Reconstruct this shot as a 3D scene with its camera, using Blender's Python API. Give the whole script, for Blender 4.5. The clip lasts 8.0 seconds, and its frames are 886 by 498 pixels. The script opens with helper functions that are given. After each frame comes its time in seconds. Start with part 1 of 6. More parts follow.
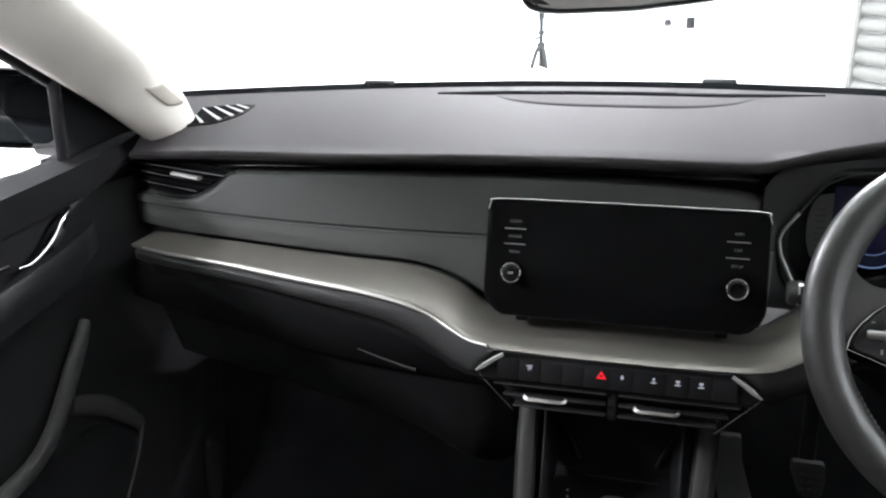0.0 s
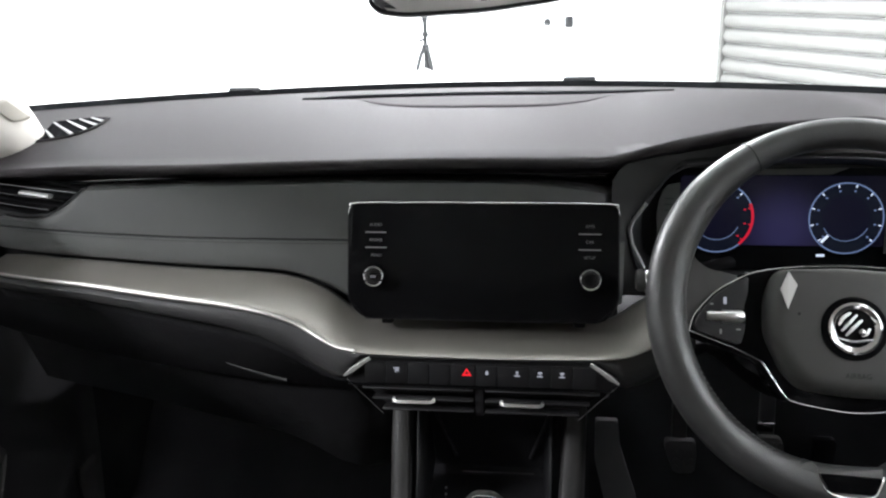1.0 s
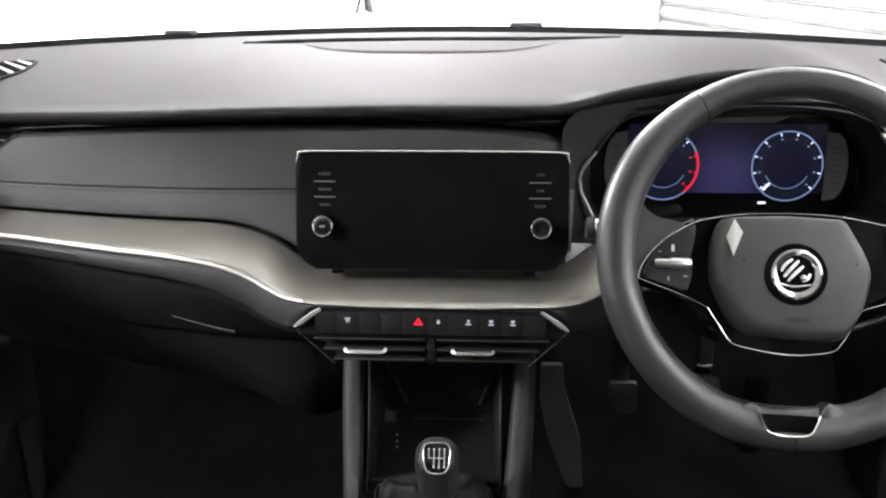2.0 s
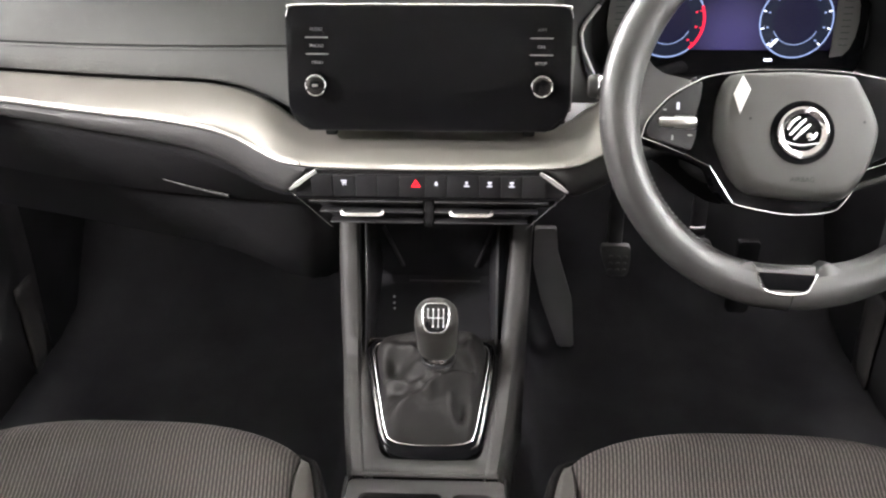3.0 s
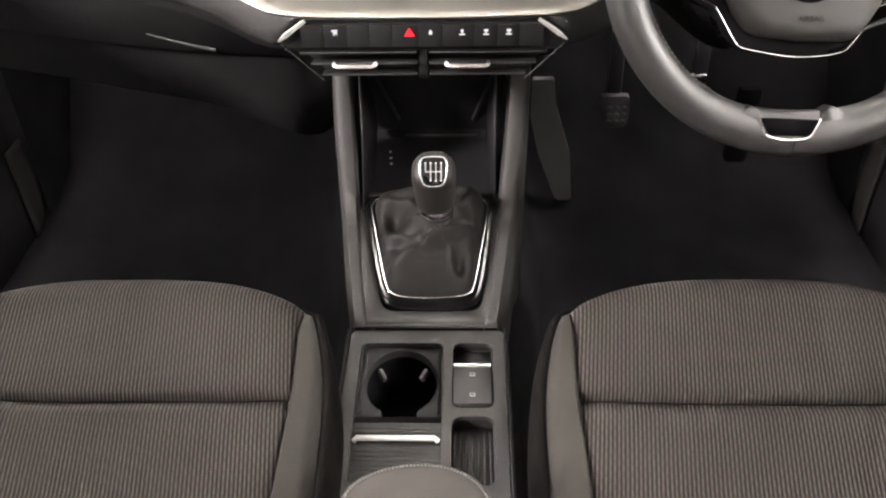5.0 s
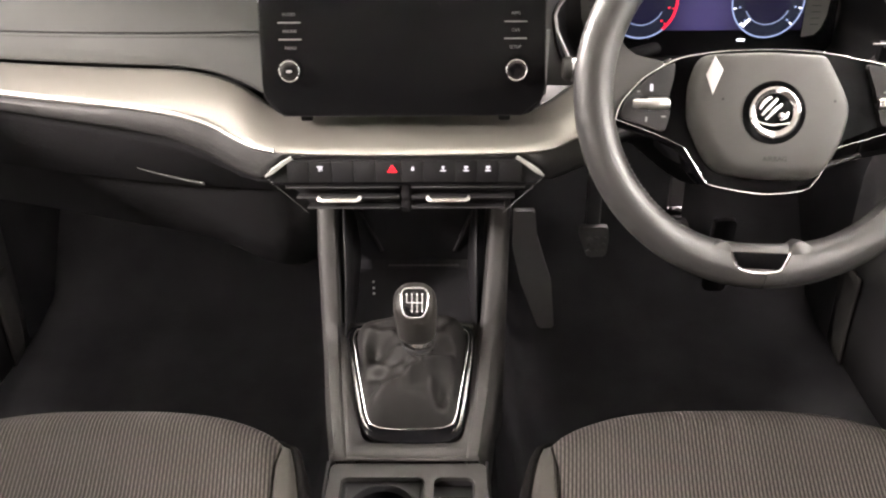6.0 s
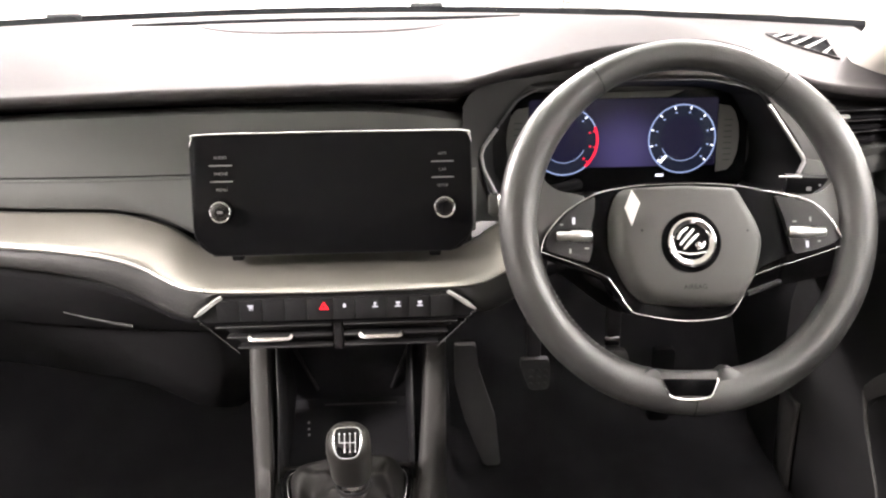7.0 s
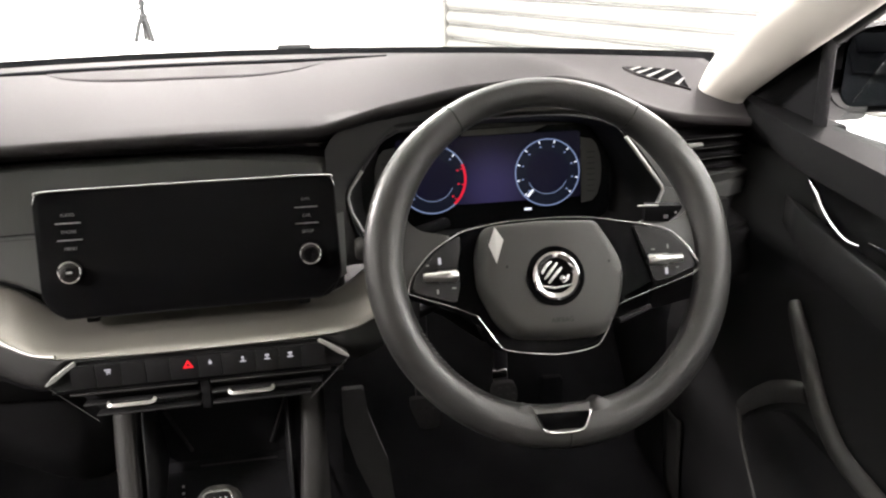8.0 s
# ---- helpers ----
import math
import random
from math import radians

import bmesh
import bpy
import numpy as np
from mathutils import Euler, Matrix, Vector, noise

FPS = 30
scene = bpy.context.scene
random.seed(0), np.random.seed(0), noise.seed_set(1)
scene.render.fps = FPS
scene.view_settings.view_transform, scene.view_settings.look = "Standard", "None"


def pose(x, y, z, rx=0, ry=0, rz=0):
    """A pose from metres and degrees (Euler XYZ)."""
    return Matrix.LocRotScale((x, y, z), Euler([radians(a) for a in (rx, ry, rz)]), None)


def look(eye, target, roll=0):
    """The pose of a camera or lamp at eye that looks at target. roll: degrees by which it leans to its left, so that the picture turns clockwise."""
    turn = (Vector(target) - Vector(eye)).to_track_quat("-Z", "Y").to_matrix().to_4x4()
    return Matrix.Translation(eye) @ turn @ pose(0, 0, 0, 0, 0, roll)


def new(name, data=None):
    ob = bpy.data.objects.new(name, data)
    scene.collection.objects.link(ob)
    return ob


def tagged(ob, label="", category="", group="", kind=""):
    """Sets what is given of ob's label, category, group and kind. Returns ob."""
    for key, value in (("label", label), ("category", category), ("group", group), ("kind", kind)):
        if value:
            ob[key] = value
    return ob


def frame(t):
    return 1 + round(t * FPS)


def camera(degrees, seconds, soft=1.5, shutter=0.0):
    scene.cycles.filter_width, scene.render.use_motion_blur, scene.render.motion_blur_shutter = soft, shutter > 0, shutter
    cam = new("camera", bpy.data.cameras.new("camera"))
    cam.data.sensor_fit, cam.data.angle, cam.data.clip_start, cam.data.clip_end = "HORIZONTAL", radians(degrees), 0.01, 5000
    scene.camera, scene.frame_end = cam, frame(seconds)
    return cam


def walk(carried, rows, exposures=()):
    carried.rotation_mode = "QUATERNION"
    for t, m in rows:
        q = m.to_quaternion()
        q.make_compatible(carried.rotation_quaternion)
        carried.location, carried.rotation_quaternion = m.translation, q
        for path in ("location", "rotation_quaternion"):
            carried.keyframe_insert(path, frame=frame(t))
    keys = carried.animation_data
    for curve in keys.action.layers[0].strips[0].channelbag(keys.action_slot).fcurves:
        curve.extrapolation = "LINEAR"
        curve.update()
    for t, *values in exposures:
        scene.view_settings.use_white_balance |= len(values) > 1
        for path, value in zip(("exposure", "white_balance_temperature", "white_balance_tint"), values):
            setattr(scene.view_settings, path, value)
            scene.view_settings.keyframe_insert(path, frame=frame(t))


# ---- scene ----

cam = camera(57.15, 8.0, soft=2.2)
PATH = [
    (0, (0.0255, -0.7534, 0.9349), (-0.4638, 1.0834, 0.3130), -0.76),
    (0.5, (0.0481, -0.7520, 0.9361), (-0.2970, 1.1194, 0.3205), -1.37),
    (1, (0.0654, -0.7464, 0.9355), (-0.1835, 1.1385, 0.3148), -1.61),
    (1.2, (0.0692, -0.7474, 0.9362), (-0.1433, 1.1403, 0.3104), -1.48),
    (2.3, (0.0502, -0.7392, 0.9354), (-0.0375, 1.0829, 0.1155), -0.32),
    (2.5, (0.0491, -0.7389, 0.9324), (-0.0361, 1.0575, 0.0572), -0.33),
    (3, (0.0444, -0.7326, 0.9254), (-0.0248, 0.9763, -0.1114), -0.40),
    (3.5, (0.0439, -0.7276, 0.9238), (-0.0305, 0.8770, -0.2677), -0.86),
    (4, (0.0456, -0.7218, 0.9166), (-0.0348, 0.7797, -0.4020), -1.45),
    (4.2, (0.0417, -0.7244, 0.9138), (-0.0266, 0.7513, -0.4344), -1.35),
    (5.3, (0.0449, -0.7325, 0.9240), (-0.0126, 0.8141, -0.3427), -1.50),
    (5.5, (0.0501, -0.7346, 0.9277), (-0.0096, 0.8541, -0.2857), -1.55),
    (6, (0.0480, -0.7331, 0.9278), (0.0250, 0.9546, -0.1451), -0.61),
    (6.5, (0.0483, -0.7381, 0.9332), (0.0821, 1.0433, 0.0246), 0.14),
    (7, (0.0668, -0.7353, 0.9266), (0.1691, 1.1048, 0.1495), -0.31),
    (7.5, (0.0831, -0.7282, 0.9293), (0.3174, 1.1225, 0.2083), -0.74),
    (8, (0.0999, -0.7250, 0.9306), (0.4492, 1.1150, 0.2288), -0.82),
]
EXPOSURES = [(0, 0.1, 6080, 14), (1.2, 0.1, 6150, 14), (2.3, 0.92, 6350, 17), (2.6, 1.16, 6400, 17), (3.0, 1.80, 6550, 18), (3.5, 1.58, 6700, 19), (4.2, 1.55, 6780, 20), (5.3, 1.66, 6950, 22), (6.5, 1.87, 7150, 22), (7.2, 1.36, 6800, 19), (7.6, 0.74, 6850, 18), (8, 0.54, 6780, 17)]
walk(cam, [(t, look(eye, aim, roll)) for t, eye, aim, roll in PATH], EXPOSURES)

# ---- world and lamps ----
world = bpy.data.worlds.new("studio_world")
scene.world = world
world.use_nodes = True
world.node_tree.nodes["Background"].inputs[0].default_value = (0.9, 0.95, 1.0, 1)
world.node_tree.nodes["Background"].inputs[1].default_value = 0.3
LAMP_WATTS = 840.0

# ---- materials ----


def material(name, color, rough=0.6, metal=0.0, vary=0.12, grain=600.0, bump=0.15, broad=9.0, spec=0.5, coat=0.0, uneven=0.06):
    m = bpy.data.materials.new(name)
    m.use_nodes = True
    nt = m.node_tree
    b = nt.nodes["Principled BSDF"]
    co = nt.nodes.new("ShaderNodeTexCoord")
    n1 = nt.nodes.new("ShaderNodeTexNoise")
    n1.inputs["Scale"].default_value = broad
    n1.inputs["Detail"].default_value = 5
    n2 = nt.nodes.new("ShaderNodeTexNoise")
    n2.inputs["Scale"].default_value = grain
    n2.inputs["Detail"].default_value = 2
    nt.links.new(co.outputs["Object"], n1.inputs["Vector"])
    nt.links.new(co.outputs["Object"], n2.inputs["Vector"])
    ramp = nt.nodes.new("ShaderNodeMapRange")
    ramp.inputs["From Min"].default_value = 0.3
    ramp.inputs["From Max"].default_value = 0.7
    ramp.inputs["To Min"].default_value = 1 - vary
    ramp.inputs["To Max"].default_value = 1 + vary
    nt.links.new(n1.outputs["Fac"], ramp.inputs["Value"])
    mul = nt.nodes.new("ShaderNodeVectorMath")
    mul.operation = "SCALE"
    mul.inputs[0].default_value = color[:3]
    nt.links.new(ramp.outputs["Result"], mul.inputs["Scale"])
    nt.links.new(mul.outputs["Vector"], b.inputs["Base Color"])
    rr = nt.nodes.new("ShaderNodeMapRange")
    rr.inputs["From Min"].default_value = 0.3
    rr.inputs["From Max"].default_value = 0.7
    rr.inputs["To Min"].default_value = max(rough - uneven, 0.02)
    rr.inputs["To Max"].default_value = min(rough + uneven, 1)
    nt.links.new(n1.outputs["Fac"], rr.inputs["Value"])
    nt.links.new(rr.outputs["Result"], b.inputs["Roughness"])
    b.inputs["Metallic"].default_value = metal
    b.inputs["Specular IOR Level"].default_value = spec
    b.inputs["Coat Weight"].default_value = coat
    b.inputs["Coat Roughness"].default_value = 0.05
    if bump:
        bp = nt.nodes.new("ShaderNodeBump")
        bp.inputs["Strength"].default_value = bump
        bp.inputs["Distance"].default_value = 0.0006
        nt.links.new(n2.outputs["Fac"], bp.inputs["Height"])
        nt.links.new(bp.outputs["Normal"], b.inputs["Normal"])
    return m


def glowing(name, color, strength):
    m = bpy.data.materials.new(name)
    m.use_nodes = True
    b = m.node_tree.nodes["Principled BSDF"]
    b.inputs["Base Color"].default_value = (0.01, 0.01, 0.012, 1)
    b.inputs["Roughness"].default_value = 0.25
    b.inputs["Specular IOR Level"].default_value = 0.08
    b.inputs["Emission Color"].default_value = (*color, 1)
    b.inputs["Emission Strength"].default_value = strength
    return m


def clear_glass(name, gloss):
    m = bpy.data.materials.new(name)
    m.use_nodes = True
    nt = m.node_tree
    nt.nodes.remove(nt.nodes["Principled BSDF"])
    tr = nt.nodes.new("ShaderNodeBsdfTransparent")
    tr.inputs[0].default_value = (0.93, 0.96, 0.95, 1)
    gl = nt.nodes.new("ShaderNodeBsdfGlossy")
    gl.inputs["Roughness"].default_value = 0.02
    mx = nt.nodes.new("ShaderNodeMixShader")
    mx.inputs[0].default_value = gloss
    nt.links.new(tr.outputs[0], mx.inputs[1])
    nt.links.new(gl.outputs[0], mx.inputs[2])
    nt.links.new(mx.outputs[0], nt.nodes["Material Output"].inputs["Surface"])
    return m


def seat_cloth(name):
    """Ribbed dark cloth with rows of pale dashes."""
    m = material(name, (0.05, 0.046, 0.043), 0.95, vary=0.1, grain=900, bump=0.3, spec=0.15)
    nt = m.node_tree
    b = nt.nodes["Principled BSDF"]
    co = next(n for n in nt.nodes if n.type == "TEX_COORD")
    sep = nt.nodes.new("ShaderNodeSeparateXYZ")
    nt.links.new(co.outputs["Object"], sep.inputs[0])

    def wave(out, pitch, low, high):
        a = nt.nodes.new("ShaderNodeMath")
        a.operation = "MULTIPLY"
        a.inputs[1].default_value = 2 * math.pi / pitch
        nt.links.new(out, a.inputs[0])
        s = nt.nodes.new("ShaderNodeMath")
        s.operation = "SINE"
        nt.links.new(a.outputs[0], s.inputs[0])
        r = nt.nodes.new("ShaderNodeMapRange")
        r.inputs["From Min"].default_value = low
        r.inputs["From Max"].default_value = high
        nt.links.new(s.outputs[0], r.inputs["Value"])
        return r.outputs["Result"]
    # the ribs splay a little towards the front, fitted to the camera's view
    away = nt.nodes.new("ShaderNodeMath")
    away.operation = "ABSOLUTE"
    nt.links.new(sep.outputs["X"], away.inputs[0])
    splay = nt.nodes.new("ShaderNodeMath")
    splay.operation = "MULTIPLY_ADD"
    splay.inputs[1].default_value = -0.12
    nt.links.new(sep.outputs["Y"], splay.inputs[0])
    nt.links.new(away.outputs[0], splay.inputs[2])
    ribs = wave(splay.outputs[0], 0.0035, -0.5, 0.9)
    # dashes of neighbouring ribs are staggered
    odd = nt.nodes.new("ShaderNodeMath")
    odd.operation = "GREATER_THAN"
    odd.inputs[1].default_value = 0.5
    nt.links.new(wave(splay.outputs[0], 0.0070, -0.01, 0.01), odd.inputs[0])
    shift = nt.nodes.new("ShaderNodeMath")
    shift.operation = "MULTIPLY_ADD"
    shift.inputs[1].default_value = 0.0050
    nt.links.new(odd.outputs[0], shift.inputs[0])
    nt.links.new(sep.outputs["Y"], shift.inputs[2])
    rows = wave(shift.outputs[0], 0.0100, -0.7, 0.5)
    prod = nt.nodes.new("ShaderNodeMath")
    prod.operation = "MULTIPLY"
    nt.links.new(ribs, prod.inputs[0])
    half = nt.nodes.new("ShaderNodeMath")
    half.operation = "MULTIPLY_ADD"
    half.inputs[1].default_value = 0.22
    half.inputs[2].default_value = 0.78
    nt.links.new(rows, half.inputs[0])
    nt.links.new(half.outputs[0], prod.inputs[1])
    mix = nt.nodes.new("ShaderNodeMix")
    mix.data_type = "RGBA"
    mix.inputs["A"].default_value = (0.0160, 0.0141, 0.0130, 1)
    mix.inputs["B"].default_value = (0.065, 0.0580, 0.0535, 1)
    nt.links.new(prod.outputs[0], mix.inputs["Factor"])
    nt.links.new(mix.outputs["Result"], b.inputs["Base Color"])
    bp = next(n for n in nt.nodes if n.type == "BUMP")
    bp.inputs["Distance"].default_value = 0.0012
    bp.inputs["Strength"].default_value = 0.5
    nt.links.new(prod.outputs[0], bp.inputs["Height"])
    return m


SOFT = material("soft_dash_foam", (0.0325, 0.0298, 0.0313), 0.66, vary=0.06, grain=900, bump=0.25, spec=0.08, uneven=0.012)
SOFT2 = material("dash_tray_foam", (0.033, 0.030, 0.032), 0.77, vary=0.06, grain=900, bump=0.25, spec=0.13, uneven=0.012)
PANEL = material("dash_panel_vinyl", (0.108, 0.113, 0.108), 0.62, vary=0.08, grain=1100, bump=0.3)
DARK = material("dark_plastic", (0.024, 0.024, 0.025), 0.55, vary=0.12, grain=1200, bump=0.25, spec=0.35)
BLACK = material("black_plastic", (0.0185, 0.0185, 0.0196), 0.5, vary=0.15, grain=900, bump=0.1, spec=0.28)
GAITER = material("gaiter_leather", (0.0135, 0.0131, 0.0125), 0.58, vary=0.15, grain=900, bump=0.3, spec=0.2)
RESTGREY = material("footrest_plastic", (0.17, 0.17, 0.17), 0.6, vary=0.12, grain=800, bump=0.3)
DOORPAD = material("door_pad_vinyl", (0.0065, 0.0065, 0.007), 0.75, vary=0.1, grain=900, bump=0.3, spec=0.06)
PIANO = material("gloss_black", (0.009, 0.009, 0.010), 0.09, vary=0.1, bump=0.0, coat=0.3)
SCREEN = material("black_screen_glass", (0.0055, 0.0055, 0.006), 0.16, vary=0.10, bump=0.0, broad=4, spec=0.08)
SATIN = material("satin_metallic_trim", (0.255, 0.241, 0.218), 0.38, metal=0.6, vary=0.05, grain=1500, bump=0.08)
CHROME = material("bright_chrome", (0.86, 0.86, 0.86), 0.12, metal=1.0, vary=0.03, bump=0.0)
MATTSILVER = material("matt_silver", (0.72, 0.72, 0.71), 0.32, metal=1.0, vary=0.04, bump=0.0)
LEATHER = material("black_leather", (0.037, 0.0370, 0.0365), 0.35, vary=0.1, grain=900, bump=0.3, spec=0.75)
PAD = material("hub_soft_plastic", (0.055, 0.0552, 0.0515), 0.44, vary=0.06, grain=1400, bump=0.2)
CLOTH = seat_cloth("ribbed_seat_cloth")
BOLSTER = material("grey_bolster_cloth", (0.0350, 0.0327, 0.0295), 0.9, vary=0.08, grain=1500, bump=0.35, spec=0.2)
SIDECLOTH = material("dark_side_cloth", (0.0068, 0.0063, 0.0061), 0.9, vary=0.1, grain=1300, bump=0.4, spec=0.05)
CARPET = material("black_carpet", (0.0175, 0.0176, 0.0190), 0.98, vary=0.3, grain=500, bump=0.8, spec=0.05)
CONSOLE = material("grey_console_plastic", (0.0272, 0.0264, 0.0250), 0.6, vary=0.07, grain=1300, bump=0.25)
CREAM = material("cream_pillar_cloth", (0.62, 0.59, 0.54), 0.85, vary=0.04, grain=1200, bump=0.2, spec=0.2)
CREAM2 = material("beige_badge", (0.32, 0.30, 0.262), 0.7, vary=0.04, grain=900, bump=0.1)
WHITEWALL = material("white_paint", (0.82, 0.82, 0.81), 0.8, vary=0.02, grain=80, bump=0.1, broad=0.7)
WHITEFLOOR = material("pale_floor_paint", (0.72, 0.72, 0.72), 0.5, vary=0.05, grain=60, bump=0.1, broad=0.6)
SHUTTER = material("galvanised_slat", (0.20, 0.195, 0.187), 0.45, metal=0.3, vary=0.06, grain=40, bump=0.05, broad=2)
STEEL = material("dark_steel", (0.09, 0.09, 0.095), 0.4, metal=0.4, vary=0.1, bump=0.1)
RUBBER = material("rubber", (0.009, 0.009, 0.009), 0.75, vary=0.2, grain=500, bump=0.3, spec=0.12)
PEDAL = material("pedal_rubber", (0.09, 0.09, 0.09), 0.7, vary=0.15, grain=500, bump=0.3)
PAINT = material("white_car_paint", (0.75, 0.76, 0.77), 0.25, vary=0.02, bump=0.0, coat=0.5)
# chrome darkened in its colour to imitate dim reflections
DARKCHROME = material("dim_chrome", (0.17, 0.17, 0.17), 0.22, metal=1.0, vary=0.04, bump=0.0)
MIRROR = material("mirror_glass", (0.8, 0.82, 0.82), 0.02, metal=1.0, vary=0.01, bump=0.0)
THREADDARK = material("dark_thread", (0.07, 0.068, 0.066), 0.8, vary=0.05, bump=0.0)
THREAD = material("grey_thread", (0.11, 0.106, 0.102), 0.8, vary=0.05, bump=0.0)
INK = glowing("white_symbol", (0.85, 0.87, 0.95), 0.42)
DIMINK = material("grey_print", (0.27, 0.27, 0.275), 0.6, vary=0.02, bump=0.0)
REDINK = glowing("red_symbol", (1.0, 0.02, 0.03), 0.9)
GLASS = clear_glass("window_glass", 0.04)
BRUSHED = material("brushed_bright_metal", (0.78, 0.78, 0.77), 0.5, metal=0.85, vary=0.04, grain=900, bump=0.05)
KNOBGREY = material("grey_knob_leather", (0.036, 0.035, 0.032), 0.38, vary=0.08, grain=700, bump=0.3)
TRIMGLEAM = material("satin_highlight", (0.60, 0.58, 0.55), 0.46, metal=0.85, vary=0.04, bump=0.0)
# near-black base colour imitates the dark reflection in the door mirrors
DIMMIRROR = material("dark_reflection_glass", (0.003, 0.0035, 0.004), 0.06, metal=1.0, vary=0.05, bump=0.0)
# matt black with the shade on such trim put into its base colour
SHADEBLACK = material("shade_black_trim", (0.0135, 0.0135, 0.0147), 0.8, vary=0.15, grain=700, bump=0.2, spec=0.1)
DOORGREY = material("grey_door_plastic", (0.050, 0.0497, 0.048), 0.6, vary=0.08, grain=1300, bump=0.25)
KNOBSILVER = material("satin_knob_metal", (0.55, 0.55, 0.55), 0.18, metal=1.0, vary=0.04, bump=0.0)
DEEPGLOSS = material("deep_gloss_black", (0.004, 0.004, 0.0045), 0.08, vary=0.1, bump=0.0, spec=0.03)
GLOVE = material("black_glovebox_plastic", (0.0175, 0.0175, 0.0185), 0.6, vary=0.1, grain=1200, bump=0.25, spec=0.2)
STRIPGREY = material("grey_dash_plastic", (0.05, 0.05, 0.049), 0.6, vary=0.07, grain=1300, bump=0.25)
VENTBLACK = material("dull_black", (0.0105, 0.0105, 0.0115), 1.0, vary=0.1, grain=700, bump=0.1, spec=0.0)
FINSHEEN = material("fin_sheen_grey", (0.22, 0.215, 0.21), 0.4, vary=0.05, grain=900, bump=0.1)
PRINT = material("white_print", (0.48, 0.48, 0.48), 0.6, vary=0.02, bump=0.0)
SIDEGREY = material("side_gauge_grey", (0.075, 0.075, 0.072), 0.5, vary=0.05, bump=0.0)
GREYPRINT = material("light_grey_print", (0.30, 0.30, 0.30), 0.6, vary=0.02, bump=0.0)


def lit_display(name, centre):
    """A display whose glow is strongest about one place."""
    m = glowing(name, (0.045, 0.040, 0.125), 0.5)
    nt = m.node_tree
    co = nt.nodes.new("ShaderNodeTexCoord")
    d = nt.nodes.new("ShaderNodeVectorMath")
    d.operation = "DISTANCE"
    d.inputs[1].default_value = centre
    nt.links.new(co.outputs["Object"], d.inputs[0])
    r = nt.nodes.new("ShaderNodeMapRange")
    r.interpolation_type = "SMOOTHSTEP"
    r.inputs["From Min"].default_value = 0.005
    r.inputs["From Max"].default_value = 0.065
    r.inputs["To Min"].default_value = 0.42
    r.inputs["To Max"].default_value = 0.05
    nt.links.new(d.outputs["Value"], r.inputs["Value"])
    nt.links.new(r.outputs["Result"], nt.nodes["Principled BSDF"].inputs["Emission Strength"])
    return m


DISPLAY = lit_display("display_blue", (0.335, 0.19, 0.655))
RINGBLUE = glowing("gauge_blue", (0.045, 0.062, 0.13), 0.08)
RINGSKY = glowing("gauge_sky", (0.30, 0.42, 0.72), 0.45)
RINGWHITE = glowing("gauge_white", (0.75, 0.85, 1.0), 1.0)
RINGRED = glowing("gauge_red", (0.9, 0.02, 0.05), 0.6)
DIALDARK = glowing("gauge_dark", (0.006, 0.006, 0.02), 0.5)

# ---- mesh helpers ----


def thing(name, at, label, category, group="", kind=""):
    ob = new(name)
    ob.empty_display_size = 0.05
    ob.location = at
    return tagged(ob, label, category, group, kind)


def put(name, me, mat, parent, label="", smooth=True, angle=40):
    me.materials.append(mat)
    if smooth:
        me.shade_smooth()
        me.set_sharp_from_angle(angle=radians(angle))
    ob = new(name, me)
    if parent is not None:
        ob.parent = parent
        if parent.type == "EMPTY":
            ob.matrix_parent_inverse = Matrix.Translation(-Vector(parent.location))
    if label:
        ob["label"] = label
    return ob


def part(name, bm, mat, parent, label="", smooth=True, angle=40):
    me = bpy.data.meshes.new(name)
    bmesh.ops.recalc_face_normals(bm, faces=bm.faces)
    bm.to_mesh(me)
    bm.free()
    return put(name, me, mat, parent, label, smooth, angle)


def grid(rows, closed=False):
    bm = bmesh.new()
    vs = [[bm.verts.new(p) for p in r] for r in rows]
    for a, b in zip(vs, vs[1:]):
        n = len(a)
        for i in range(n if closed else n - 1):
            j = (i + 1) % n
            bm.faces.new((a[i], a[j], b[j], b[i]))
    return bm


def sheet(name, rows, mat, parent, thick=0.004, label="", angle=40, offset=1.0):
    """A surface through rows of points, with thickness."""
    me = bpy.data.meshes.new(name)
    bm = grid(rows)
    bm.to_mesh(me)
    bm.free()
    ob = put(name, me, mat, parent, label, True, angle)
    s = ob.modifiers.new("thickness", "SOLIDIFY")
    s.thickness = thick
    s.offset = offset
    return ob


def smooth_path(pts, n=8, loop=False):
    """Catmull-Rom through the points."""
    P = [Vector(p) for p in pts]
    out = []
    m = len(P)
    for i in range(m if loop else m - 1):
        if loop:
            a, b, c, d = P[i - 1], P[i], P[(i + 1) % m], P[(i + 2) % m]
        else:
            a, b, c, d = P[max(i - 1, 0)], P[i], P[i + 1], P[min(i + 2, m - 1)]
        for k in range(n):
            t = k / n
            out.append(0.5 * ((2 * b) + (c - a) * t + (2 * a - 5 * b + 4 * c - d) * t * t + (3 * b - a - 3 * c + d) * t ** 3))
    if not loop:
        out.append(P[-1])
    return out


